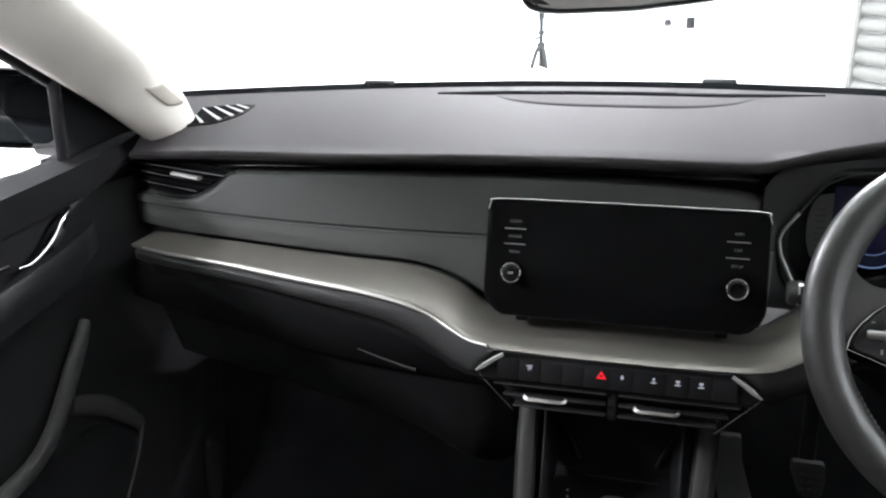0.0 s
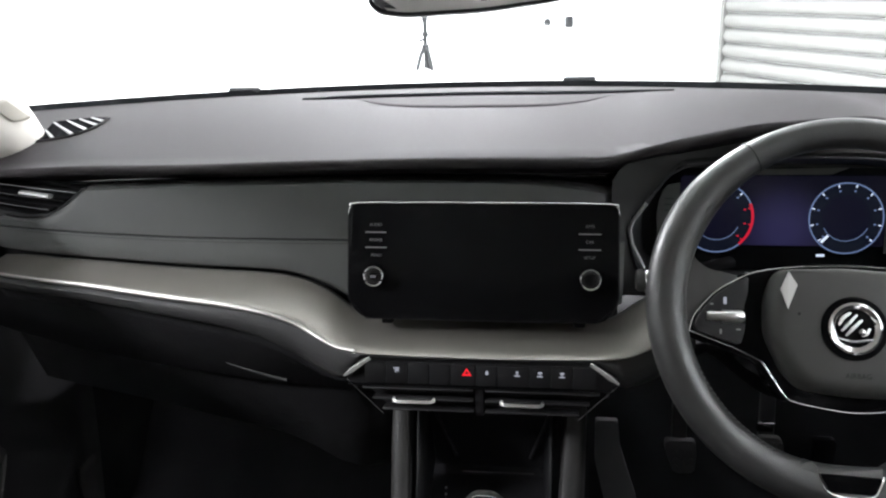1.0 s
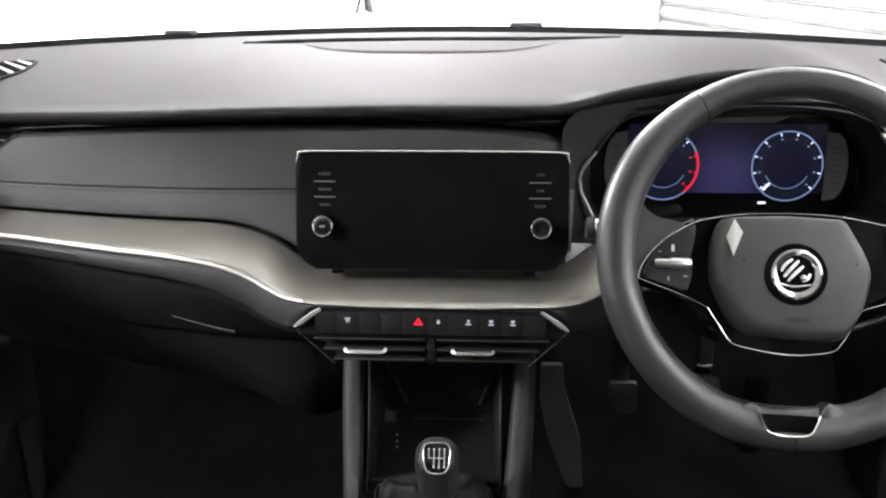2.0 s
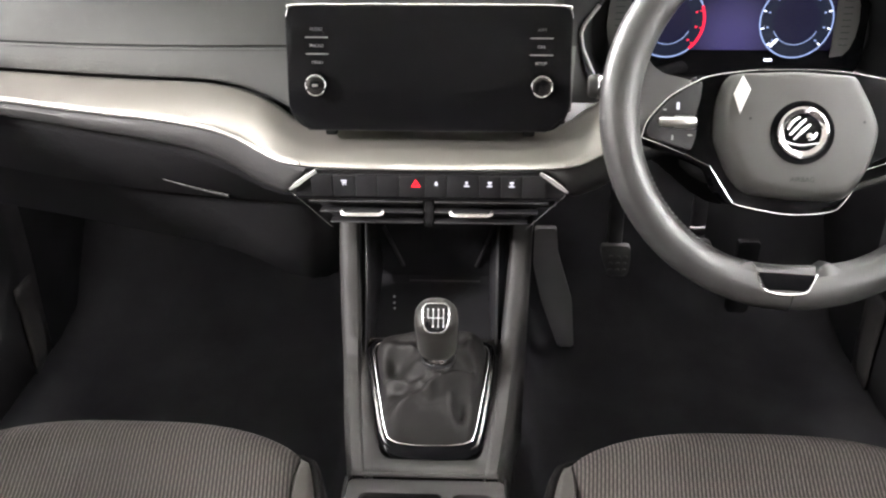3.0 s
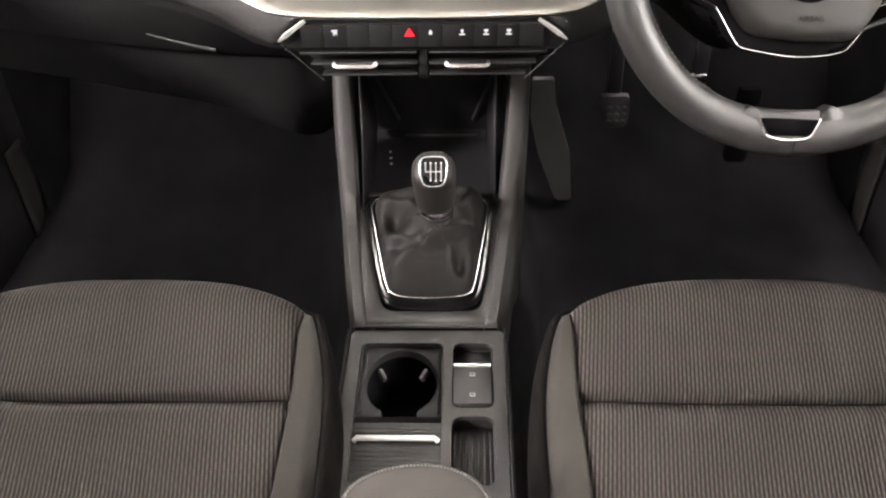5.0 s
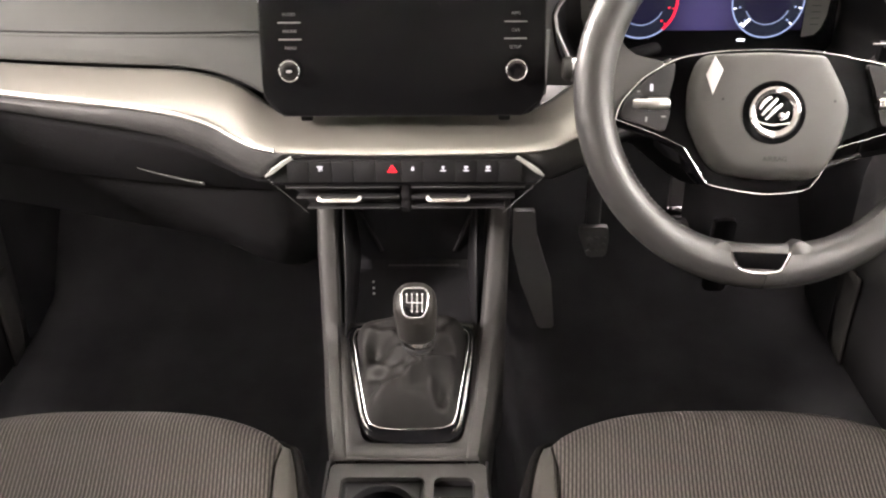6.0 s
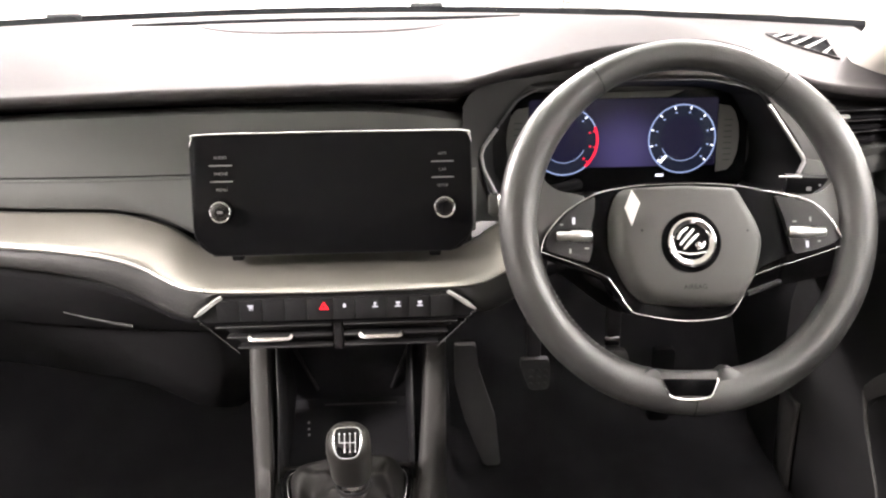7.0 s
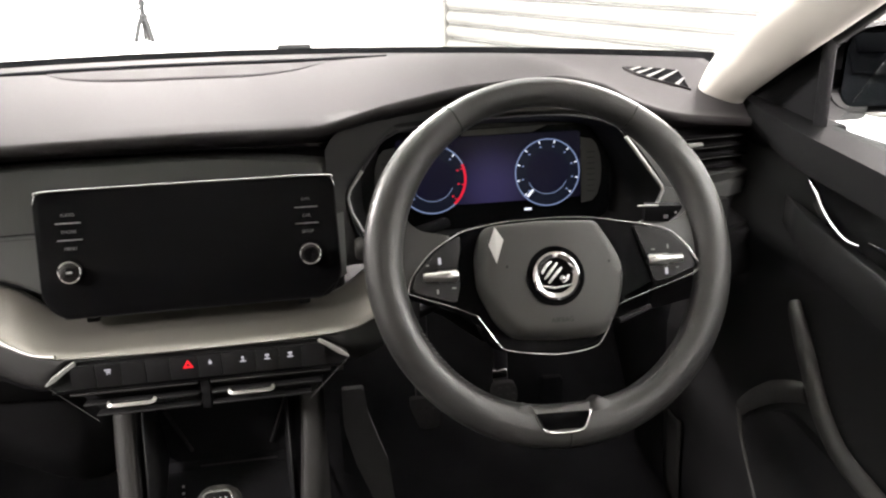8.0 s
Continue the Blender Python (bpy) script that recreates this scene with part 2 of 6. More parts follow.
def sweep(name, path, profile, mat, parent, up=(0, 0, 1), loop=False, label="", taper=None, angle=50):
    """Carries a closed 2D profile (side, up) along a path."""
    rows = []
    n = len(path)
    U = Vector(up)
    for i, p in enumerate(path):
        a = path[i - 1] if (i > 0 or loop) else path[i]
        b = path[(i + 1) % n] if (i < n - 1 or loop) else path[i]
        d = (Vector(b) - Vector(a)).normalized()
        s = d.cross(U).normalized()
        u = s.cross(d).normalized()
        k = taper(i / (n - 1)) if taper else 1.0
        rows.append([Vector(p) + s * x * k + u * y * k for x, y in profile])
    if loop:
        rows.append(rows[0])
    bm = grid(rows, True)
    if not loop:
        bm.verts.ensure_lookup_table()
        m = len(profile)
        bm.faces.new(bm.verts[:m])
        bm.faces.new(bm.verts[-m:])
    bmesh.ops.remove_doubles(bm, verts=bm.verts, dist=1e-6)
    return part(name, bm, mat, parent, label, True, angle)


def circle(r, n=12, ry=None):
    return [(r * math.cos(2 * math.pi * k / n), (ry or r) * math.sin(2 * math.pi * k / n)) for k in range(n)]


def tube(name, pts, r, mat, parent, label="", n=10, up=(0, 0, 1), loop=False, taper=None):
    return sweep(name, [Vector(p) for p in pts], circle(r, n), mat, parent, up, loop, label, taper)


def box(name, size, m, mat, parent, bevel=0.003, label="", seg=2):
    bm = bmesh.new()
    bmesh.ops.create_cube(bm, size=1)
    bmesh.ops.scale(bm, vec=size, verts=bm.verts)
    if bevel:
        bmesh.ops.bevel(bm, geom=bm.edges[:], offset=min(bevel, min(size) * 0.45), segments=seg, profile=0.5, affect="EDGES")
    bmesh.ops.transform(bm, matrix=m, verts=bm.verts)
    return part(name, bm, mat, parent, label)


def slab(name, outline, z0, z1, m, mat, parent, bevel=0.0, label="", seg=2, angle=40):
    """An outline in the local xy plane, raised from z0 to z1, its upper rim bevelled."""
    bm = bmesh.new()
    lo = [bm.verts.new((x, y, z0)) for x, y in outline]
    hi = [bm.verts.new((x, y, z1)) for x, y in outline]
    n = len(outline)
    bm.faces.new(lo[::-1])
    top = bm.faces.new(hi)
    for i in range(n):
        bm.faces.new((lo[i], lo[(i + 1) % n], hi[(i + 1) % n], hi[i]))
    if bevel:
        bmesh.ops.bevel(bm, geom=list(top.edges), offset=bevel, segments=seg, profile=0.5, affect="EDGES")
    bmesh.ops.transform(bm, matrix=m, verts=bm.verts)
    return part(name, bm, mat, parent, label, True, angle)


def rounded(w, h, r, n=5):
    """A rounded rectangle about the origin."""
    out = []
    for cx, cy, a in ((w / 2 - r, h / 2 - r, 0), (-w / 2 + r, h / 2 - r, 90), (-w / 2 + r, -h / 2 + r, 180), (w / 2 - r, -h / 2 + r, 270)):
        for k in range(n + 1):
            t = radians(a + 90 * k / n)
            out.append((cx + r * math.cos(t), cy + r * math.sin(t)))
    return out


def soften(pts, r, n=4):
    """Rounds the corners of a closed 2D outline."""
    out = []
    m = len(pts)
    for i in range(m):
        a, b, c = Vector(pts[i - 1]), Vector(pts[i]), Vector(pts[(i + 1) % m])
        ra = min(r, (a - b).length * 0.45, (c - b).length * 0.45)
        p, q = b + (a - b).normalized() * ra, b + (c - b).normalized() * ra
        for k in range(n + 1):
            t = k / n
            s = p * (1 - t) ** 2 + b * 2 * t * (1 - t) + q * t * t
            out.append((s.x, s.y))
    return out


def lathe(name, profile, m, mat, parent, n=32, label="", angle=40, open_top=False):
    """A profile of (radius, height) turned about the local z axis."""
    rows = [[(r * math.cos(2 * math.pi * k / n), r * math.sin(2 * math.pi * k / n), z) for k in range(n)] for r, z in profile]
    bm = grid(rows, True)
    bm.verts.ensure_lookup_table()
    if profile[0][0] > 1e-5 and not open_top:
        bm.faces.new(bm.verts[:n])
    if profile[-1][0] > 1e-5:
        bm.faces.new(bm.verts[-n:])
    bmesh.ops.remove_doubles(bm, verts=bm.verts, dist=1e-6)
    bmesh.ops.transform(bm, matrix=m, verts=bm.verts)
    return part(name, bm, mat, parent, label, True, angle)


def ring(name, r0, r1, a0, a1, m, mat, parent, n=48, h=0.0004):
    """A flat arc between two radii, from angle a0 to a1 in degrees."""
    rows = []
    for k in range(n + 1):
        t = radians(a0 + (a1 - a0) * k / n)
        c, s = math.cos(t), math.sin(t)
        rows.append([(r0 * c, r0 * s, 0), (r0 * c, r0 * s, h), (r1 * c, r1 * s, h), (r1 * c, r1 * s, 0)])
    bm = grid(rows, True)
    bmesh.ops.transform(bm, matrix=m, verts=bm.verts)
    return part(name, bm, mat, parent, "", False)


def lettering(name, text, size, m, mat, parent):
    cu = bpy.data.curves.new(name, "FONT")
    cu.body = text
    cu.size = size
    cu.align_x, cu.align_y = "CENTER", "CENTER"
    cu.extrude = 0.00015
    tmp = bpy.data.objects.new(name, cu)
    scene.collection.objects.link(tmp)
    me = bpy.data.meshes.new_from_object(tmp.evaluated_get(bpy.context.evaluated_depsgraph_get()))
    bpy.data.objects.remove(tmp)
    me.transform(m)
    me.materials.clear()
    return put(name, me, mat, parent, "", False)


def basis(at, x, y, z):
    m = Matrix((x, y, z)).transposed().to_4x4()
    m.translation = at
    return m


def curve_of(table):
    """A smooth function through (x, value) pairs."""
    xs, vs = [p[0] for p in table], [p[1] for p in table]

    def f(x):
        if x <= xs[0]:
            return vs[0]
        if x >= xs[-1]:
            return vs[-1]
        i = max(k for k in range(len(xs)) if xs[k] <= x)
        i = min(i, len(xs) - 2)
        h = xs[i + 1] - xs[i]
        t = (x - xs[i]) / h

        def slope(k):
            if k in (0, len(xs) - 1):
                return 0.0 if k else (vs[1] - vs[0]) / (xs[1] - xs[0])
            a = (vs[k] - vs[k - 1]) / (xs[k] - xs[k - 1])
            b = (vs[k + 1] - vs[k]) / (xs[k + 1] - xs[k])
            return 0.0 if a * b <= 0 else 2 * a * b / (a + b)
        m0, m1 = slope(i) * h, slope(i + 1) * h
        return (2 * t ** 3 - 3 * t * t + 1) * vs[i] + (t ** 3 - 2 * t * t + t) * m0 + (3 * t * t - 2 * t ** 3) * vs[i + 1] + (t ** 3 - t * t) * m1
    return f


def steps(a, b, n):
    return [a + (b - a) * k / n for k in range(n + 1)]


def dense(pts, d):
    """A closed 2D outline with further points on its long edges."""
    out = []
    for a, b in zip(pts, pts[1:] + pts[:1]):
        n = max(1, int(math.hypot(b[0] - a[0], b[1] - a[1]) / d))
        out += [(a[0] + (b[0] - a[0]) * k / n, a[1] + (b[1] - a[1]) * k / n) for k in range(n)]
    return out


# ---- studio ----
GROUND = -0.32
ROOM = Matrix.Translation((2.0, 9.44, GROUND)) @ pose(0, 0, 0, 0, 0, 25.6)  # the far right corner of the studio


def room_box(name, lo, hi, mat, kind="structure", label="", category=""):
    size = [b - a for a, b in zip(lo, hi)]
    mid = [(a + b) / 2 for a, b in zip(lo, hi)]
    ob = box(name, size, ROOM @ Matrix.Translation(mid), mat, None, 0.0)
    return tagged(ob, label, category, "", kind)


room_box("floor", (-20, -22, -0.2), (2.2, 1, 0), WHITEFLOOR, label="pale painted studio floor", category="floor")
room_box("ceiling", (-20, -22, 3.9), (2.2, 1, 4.1), WHITEWALL, label="white studio ceiling", category="ceiling")
room_box("wall_north", (-20, 0, 0), (2.2, 0.2, 3.9), WHITEWALL, label="plain white studio wall", category="wall")
room_box("wall_west", (-20.2, -22, 0), (-20, 0.2, 3.9), WHITEWALL, label="plain white studio wall", category="wall")
room_box("wall_south", (-20, -22.2, 0), (2.2, -22, 3.9), WHITEWALL, label="plain white studio wall", category="wall")
room_box("wall_east", (0.12, -22, 0), (0.3, 0, 3.9), WHITEWALL, label="plain white studio wall behind the shutter", category="wall")

shutter = thing("roller_shutter", ROOM @ Vector((0.05, -3, 0)), "grey galvanised steel roller shutter, closed", "roller shutter")
SLAT = bpy.data.meshes.new("slat")
bm = bmesh.new()
slat_profile = [(0.03, 0.0), (0.005, 0.004), (-0.022, 0.012)] + [(-0.025 - 0.032 * math.sin(math.pi * k / 8), 0.012 + 0.138 * k / 8) for k in range(1, 8)] + [(-0.024, 0.150), (0.0, 0.160), (0.03, 0.168)]
bm = grid([[(x, y, z) for y in (-6.2, -0.12)] for x, z in slat_profile])
bm.to_mesh(SLAT)
bm.free()
SLAT.materials.append(SHUTTER)
SLAT.shade_smooth()
for k in range(23):
    ob = new("slat", SLAT)
    ob.parent = shutter
    ob.matrix_parent_inverse = Matrix.Translation(-Vector(shutter.location))
    ob.matrix_basis = ROOM @ Matrix.Translation((0.10, 0, 0.17 * k))
part("guide_rail", (lambda b: (bmesh.ops.create_cube(b, size=1, matrix=ROOM @ Matrix.Translation((0.06, -0.09, 1.95)) @ Matrix.Diagonal((0.06, 0.05, 3.9, 1))), b)[1])(bmesh.new()), SHUTTER, shutter, "", False)

# added ceiling lights, out of view; shares balance the light inside the car
CEIL = GROUND + 3.9
for lx, ly, share in ((0.0, -5.0, 1.2), (-5.0, -2.5, 0.55), (5.0, -2.5, 0.22), (-6.5, 3.0, 1.40), (4.0, 3.5, 0.92), (-0.8, 6.0, 1.1)):
    fitting = thing("added_ceiling_light", (lx, ly, CEIL), "white ceiling light panel, added out of view", "ceiling light", "ceiling lights")
    box("housing", (1.6, 1.6, 0.05), Matrix.Translation((lx, ly, CEIL - 0.03)), WHITEWALL, fitting, 0.01)
    lamp = bpy.data.lights.new("added_panel_lamp", "AREA")
    lamp.shape, lamp.size, lamp.size_y = "RECTANGLE", 1.5, 1.5
    lamp.energy, lamp.color = LAMP_WATTS * share, (1.0, 0.985, 0.96)
    lo = new("added_panel_lamp", lamp)
    lo.location = (lx, ly, CEIL - 0.065)

# tripod on a low white cabinet by the far wall
TX, TY, TZ = -1.113, 7.3, 0.13
cabinet = thing("cabinet", (TX + 0.1, TY, GROUND), "low white cabinet against the studio wall", "cabinet")
box("carcass", (0.95, 0.45, TZ - GROUND - 0.03), Matrix.Translation((TX + 0.15, TY, (TZ + GROUND - 0.03) / 2)) @ pose(0, 0, 0, 0, 0, 25.6), WHITEWALL, cabinet, 0.006)
box("top", (1.0, 0.48, 0.03), Matrix.Translation((TX + 0.15, TY, TZ - 0.015)) @ pose(0, 0, 0, 0, 0, 25.6), WHITEWALL, cabinet, 0.004)
tri = thing("tripod", (TX, TY, TZ), "slim black camera tripod standing on a white cabinet", "tripod")
tube("column", [(TX, TY, TZ + 0.02), (TX, TY, TZ + 0.50)], 0.020, BLACK, tri, up=(0, 1, 0))
for k, a in enumerate((200, 320, 80)):
    c, s = math.cos(radians(a)), math.sin(radians(a))
    tube("leg", [(TX + 0.013 * c, TY + 0.013 * s, TZ + 0.215), (TX + 0.045 * c, TY + 0.045 * s, TZ + 0.16), (TX + 0.092 * c, TY + 0.092 * s, TZ)], 0.019, BLACK, tri)
lathe("collar", [(0.012, -0.03), (0.036, -0.03), (0.040, 0.018), (0.012, 0.034)], Matrix.Translation((TX, TY, TZ + 0.22)), BLACK, tri, 14)
lathe("clamp", [(0.012, -0.018), (0.034, -0.018), (0.034, 0.018), (0.012, 0.018)], Matrix.Translation((TX, TY, TZ + 0.34)), BLACK, tri, 14)
box("head", (0.055, 0.05, 0.08), Matrix.Translation((TX, TY, TZ + 0.50)), BLACK, tri, 0.006)
tube("pan_arm", [(TX, TY, TZ + 0.30), (TX - 0.06, TY, TZ + 0.28)], 0.012, BLACK, tri)

# sockets on the far wall
WALLY = -0.012


def on_wall(x, z):
    """Local place on the far wall seen at a lateral x, height z."""
    return ROOM @ Matrix.Translation(((x - 2.0) / 0.902, WALLY, z - GROUND))


plug = thing("plug_socket", on_wall(0.05, 0.503).translation, "round dark plug in a wall socket with a pale cable", "socket")
lathe("plug", [(0.0, 0.035), (0.032, 0.035), (0.038, 0.02), (0.04, 0.0)], on_wall(0.05, 0.503) @ pose(0, 0, 0, 90), BLACK, plug, 18)
box("plate", (0.07, 0.012, 0.07), on_wall(0.05, 0.503), WHITEWALL, plug, 0.003)
cab = [on_wall(0.05 + dx * 0.63, 0.503 + (z - 0.32) * 0.63).translation + Vector((0, -0.05, 0)) for dx, z in ((0, 0.3), (0.02, 0.1), (0.09, -0.1), (0.14, -0.3))]
tube("cable", smooth_path(cab, 6), 0.007, RESTGREY, plug)
sock = thing("switch_box", on_wall(0.288, 0.498).translation, "small dark grey switch box on the wall", "switch")
box("case", (0.085, 0.05, 0.115), on_wall(0.288, 0.498), BLACK, sock, 0.01)
box("rocker", (0.03, 0.012, 0.045), on_wall(0.288, 0.498) @ Matrix.Translation((0, -0.028, 0)), BLACK, sock, 0.003)

# ---- car shell ----
CARFLOOR = 0.0


def shell(name, rows, mat, thick, label, category, offset=1.0):
    ob = sheet(name, rows, mat, None, thick, "", 40, offset)
    return tagged(ob, label, category, "", "structure")


# carpeted floor with tunnel and toe boards
def floor_z(x, y):
    tun = 0.20 / (1 + math.exp((abs(x) - 0.13) / 0.012))
    toe = max(0.0, (y - 0.52)) * 1.15
    return CARFLOOR + max(tun, toe)


shell("carpet_floor", [[(x, y, floor_z(x, y)) for x in steps(-0.80, 0.80, 64)] for y in steps(-2.1, 1.0, 40)], CARPET, 0.02, "black carpet on the car floor and toe boards", "carpet", -1.0)
box_bulk = box("bulkhead", (1.5, 0.03, 0.62), Matrix.Translation((0, 1.0, 0.31)), BLACK, None, 0.005)
tagged(box_bulk, "black bulkhead behind the dashboard", "bulkhead", "", "structure")


def roof_z(x, y):
    return 1.10 - 0.10 * (x / 0.6) ** 2 * 0.6 - (0.05 * max(0.0, (y + 0.25)) / 0.25 if y > -0.25 else 0)


shell("headliner", [[(x * (1 - 0.12 * max(0, y + 0.25)), y, roof_z(x, y)) for x in steps(-0.58, 0.58, 16)] for y in steps(-2.1, -0.02, 16)], CREAM, 0.05, "pale cloth headliner under the car roof", "headliner")
# unseen wall, added to block rear light so the screen reflects dark
back = box("rear_light_block", (1.5, 0.06, 1.15), Matrix.Translation((0, -2.12, 0.57)), BLACK, None, 0.01)
tagged(back, "solid dark wall added to close the unseen back of the car", "lining", "", "structure")


for s in (-1, 1):
    kick = box("kick_panel", (0.04, 0.90, 0.60), Matrix.Translation((s * 0.740, 0.58, 0.28)), CARPET, None, 0.01)
    upper = box("kick_panel", (0.04, 0.29, 0.142), Matrix.Translation((s * 0.740, 0.275, 0.651)), SHADEBLACK, None, 0.005)
    tagged(upper, "black lining behind the end of the dashboard", "lining", "", "structure")
    tagged(kick, "black lining at the side of the footwell", "lining", "", "structure")


for s in (-1, 1):
    # bent away at the front so that the plate's lit tone fades
    plate_rows = [[(s * (0.700 + 0.014 * (1 - c) ** 2 - 0.004 * c ** 6 + 0.055 * f ** 2), 0.338 + 0.012 * (1 - c) + f * 0.15, c * (0.185 - 0.03 * f * f) - 0.012 * c ** 8 * f) for c in steps(0, 1, 10)] for f in steps(0, 1, 10)]
    tagged(sheet("kick_plate", plate_rows, CONSOLE, None, 0.004, "", 70, -1.0 * s), "dark grey plastic plate at the side of the footwell", "lining", "", "structure")


def ws_y(x):
    return 0.645 - 0.42 * x * x


def ws_z(x):
    return 0.7675 - 0.004 * x * x


# windscreen
HEADER_Y, HEADER_Z = -0.03, 1.075
rows = []
for v in steps(0, 1, 8):
    r = []
    for x in steps(-1, 1, 20):
        xb, xt = 0.76 * x, 0.58 * x
        yb, zb = ws_y(xb) + 0.03, ws_z(xb) - 0.012
        yt, zt = HEADER_Y - 0.05 * x * x, HEADER_Z - 0.04 * x * x
        r.append((xb + (xt - xb) * v, yb + (yt - yb) * v, zb + (zt - zb) * v + 0.03 * math.sin(math.pi * v)))
    rows.append(r)
screen_glass = shell("window_1", rows, GLASS, 0.005, "clear laminated windscreen", "windscreen")
screen_glass.visible_shadow = False
# black printed band and cowl along the windscreen foot
shell("windscreen_band", [[(x, ws_y(x) + dy, ws_z(x) + dz) for x in steps(-0.74, 0.74, 40)] for dy, dz in ((0.0, -0.03), (0.008, -0.004), (0.014, 0.005), (0.024, 0.003), (0.05, -0.03))], VENTBLACK, 0.003, "black band along the foot of the windscreen", "trim")
# bonnet
shell("bonnet", [[(x * (1 - 0.1 * v), 0.72 - 0.3 * x * x + 1.0 * v, 0.70 - 0.05 * x * x - 0.16 * v * v) for x in steps(-0.8, 0.8, 20)] for v in steps(0, 1, 12)], PAINT, 0.01, "white painted car bonnet beyond the windscreen", "bonnet")
for wx0, wx1 in ((-0.47, 0.08), (0.09, 0.42)):
    wip = thing("wiper", (wx0, ws_y(wx0) + 0.05, ws_z(wx0)), "black windscreen wiper lying at the foot of the glass", "wiper", "wipers")
    pts = [(x, ws_y(x) + 0.040, ws_z(x) - 0.008) for x in steps(wx0, wx1, 12)]
    tube("blade", pts, 0.004, RUBBER, wip)
    box("adapter", (0.055, 0.012, 0.011), Matrix.Translation((wx0 + 0.03, ws_y(wx0) + 0.035, ws_z(wx0) + 0.006)), DARK, wip, 0.004)

# pillars, mirrored, but the right one is narrowed to fit the camera's view
for s in (-1, 1):
    # A pillar: a broad soft section from the dash corner up to the roof
    foot, top = Vector((s * 0.683, 0.338, 0.742)), Vector((s * 0.668, 0.0, 0.930))
    axis = (top - foot).normalized()
    side = Vector((s * -0.68, 0.60, 0.42))
    side = (side - axis * side.dot(axis)).normalized()
    nor = axis.cross(side).normalized()
    if nor.y > 0:
        nor = -nor
    secs = []
    for v in steps(-0.40, 1.65, 52):
        c = foot + (top - foot) * v
        d = max(0.0, 0.15 - v)
        c = c - Vector((0, 0, 0.36 * d * d / (d + 0.03)))   # the foot dives behind the dash corner
        w = 0.052 + 0.006 * v
        k = 1.0 if v > 0.1 else 1.0 + 0.25 * (0.1 - v)
        flare = min(1.0, max(0.0, (0.52 - v) / 0.40))
        flare = 1.0 + (1.7 if s < 0 else 0.9) * flare * flare * (3 - 2 * flare)
        ring_pts = []
        for a in range(40):
            t = 2 * math.pi * a / 40
            wide = k * ((1 - 0.10 * (flare - 1)) * (1.0 if s < 0 else 0.45) if math.cos(t) > 0 else 0.80 if s < 0 else 0.88)
            ring_pts.append(c + side * w * wide * math.copysign(abs(math.cos(t)) ** 0.75, math.cos(t)) + nor * 0.022 * (1 + (flare - 1) * (1 - 0.55 * max(0.0, math.cos(t))) if math.sin(t) > 0 else 1.0) * k * math.copysign(abs(math.sin(t)) ** 0.8, math.sin(t)))
        secs.append(ring_pts)
    bm = grid(secs, True)
    bm.verts.ensure_lookup_table()
    bm.faces.new(bm.verts[:40])
    bm.faces.new(bm.verts[-40:])
    pil = part("windscreen_pillar", bm, CREAM, None)
    tagged(pil, "pale cream cloth-covered windscreen pillar", "pillar", "", "structure")
    def on_pillar(v, u, h):
        f = min(1.0, max(0.0, (0.52 - v) / 0.40))
        bulge = 0.022 * (1.0 + 1.7 * f * f * (3 - 2 * f) * (1 - 0.55 * max(0.0, u) ** (1 / 0.75))) * max(0.0, 1 - abs(u) ** (2 / 0.75)) ** 0.4
        axis_point = foot + (top - foot) * v
        rel = side * (0.052 + 0.006 * v) * (1 - 0.17 * f * f * (3 - 2 * f)) * u + nor * bulge
        return axis_point + rel + (side * u * 0.8 + nor * 0.6).normalized() * h
    tag_rows = []
    # the airbag tag is drawn on the left only, where it shows
    for a in steps(0.03, 0.97, 8):
        p, q = Vector((0.385, 0.40)).lerp(Vector((0.315, 0.84)), a), Vector((0.260, 0.48)).lerp(Vector((0.150, 0.89)), a)
        tag_rows.append([on_pillar(*p.lerp(q, c), 0.0016) for c in steps(0.03, 0.97, 8)])
    if s < 0:
        sheet("badge", tag_rows, CREAM2, pil, 0.0004, "blank beige airbag tag")
    # black inner edge of the window frame along the pillar, and the roof rail
    tube("window_seal", [Vector((s * 0.735, 0.30, 0.735)), Vector((s * 0.725, 0.05, 0.875)), Vector((s * 0.695, -0.2, 1.005)), Vector((s * 0.62, -0.5, 1.05)), Vector((s * 0.62, -2.0, 1.04))], 0.012, RUBBER, pil, "black rubber window seal")
    for y0, nm in ((-0.86, "centre_pillar"), (-2.05, "rear_pillar")):
        pc = box(nm, (0.05, 0.14, 0.45), Matrix.Translation((s * 0.69, y0, 0.88)) @ pose(0, 0, 0, 0, -s * 14, 0), CREAM, None, 0.02)
        tagged(pc, "pale lining of a door pillar", "pillar", "", "structure")

# ---- doors ----


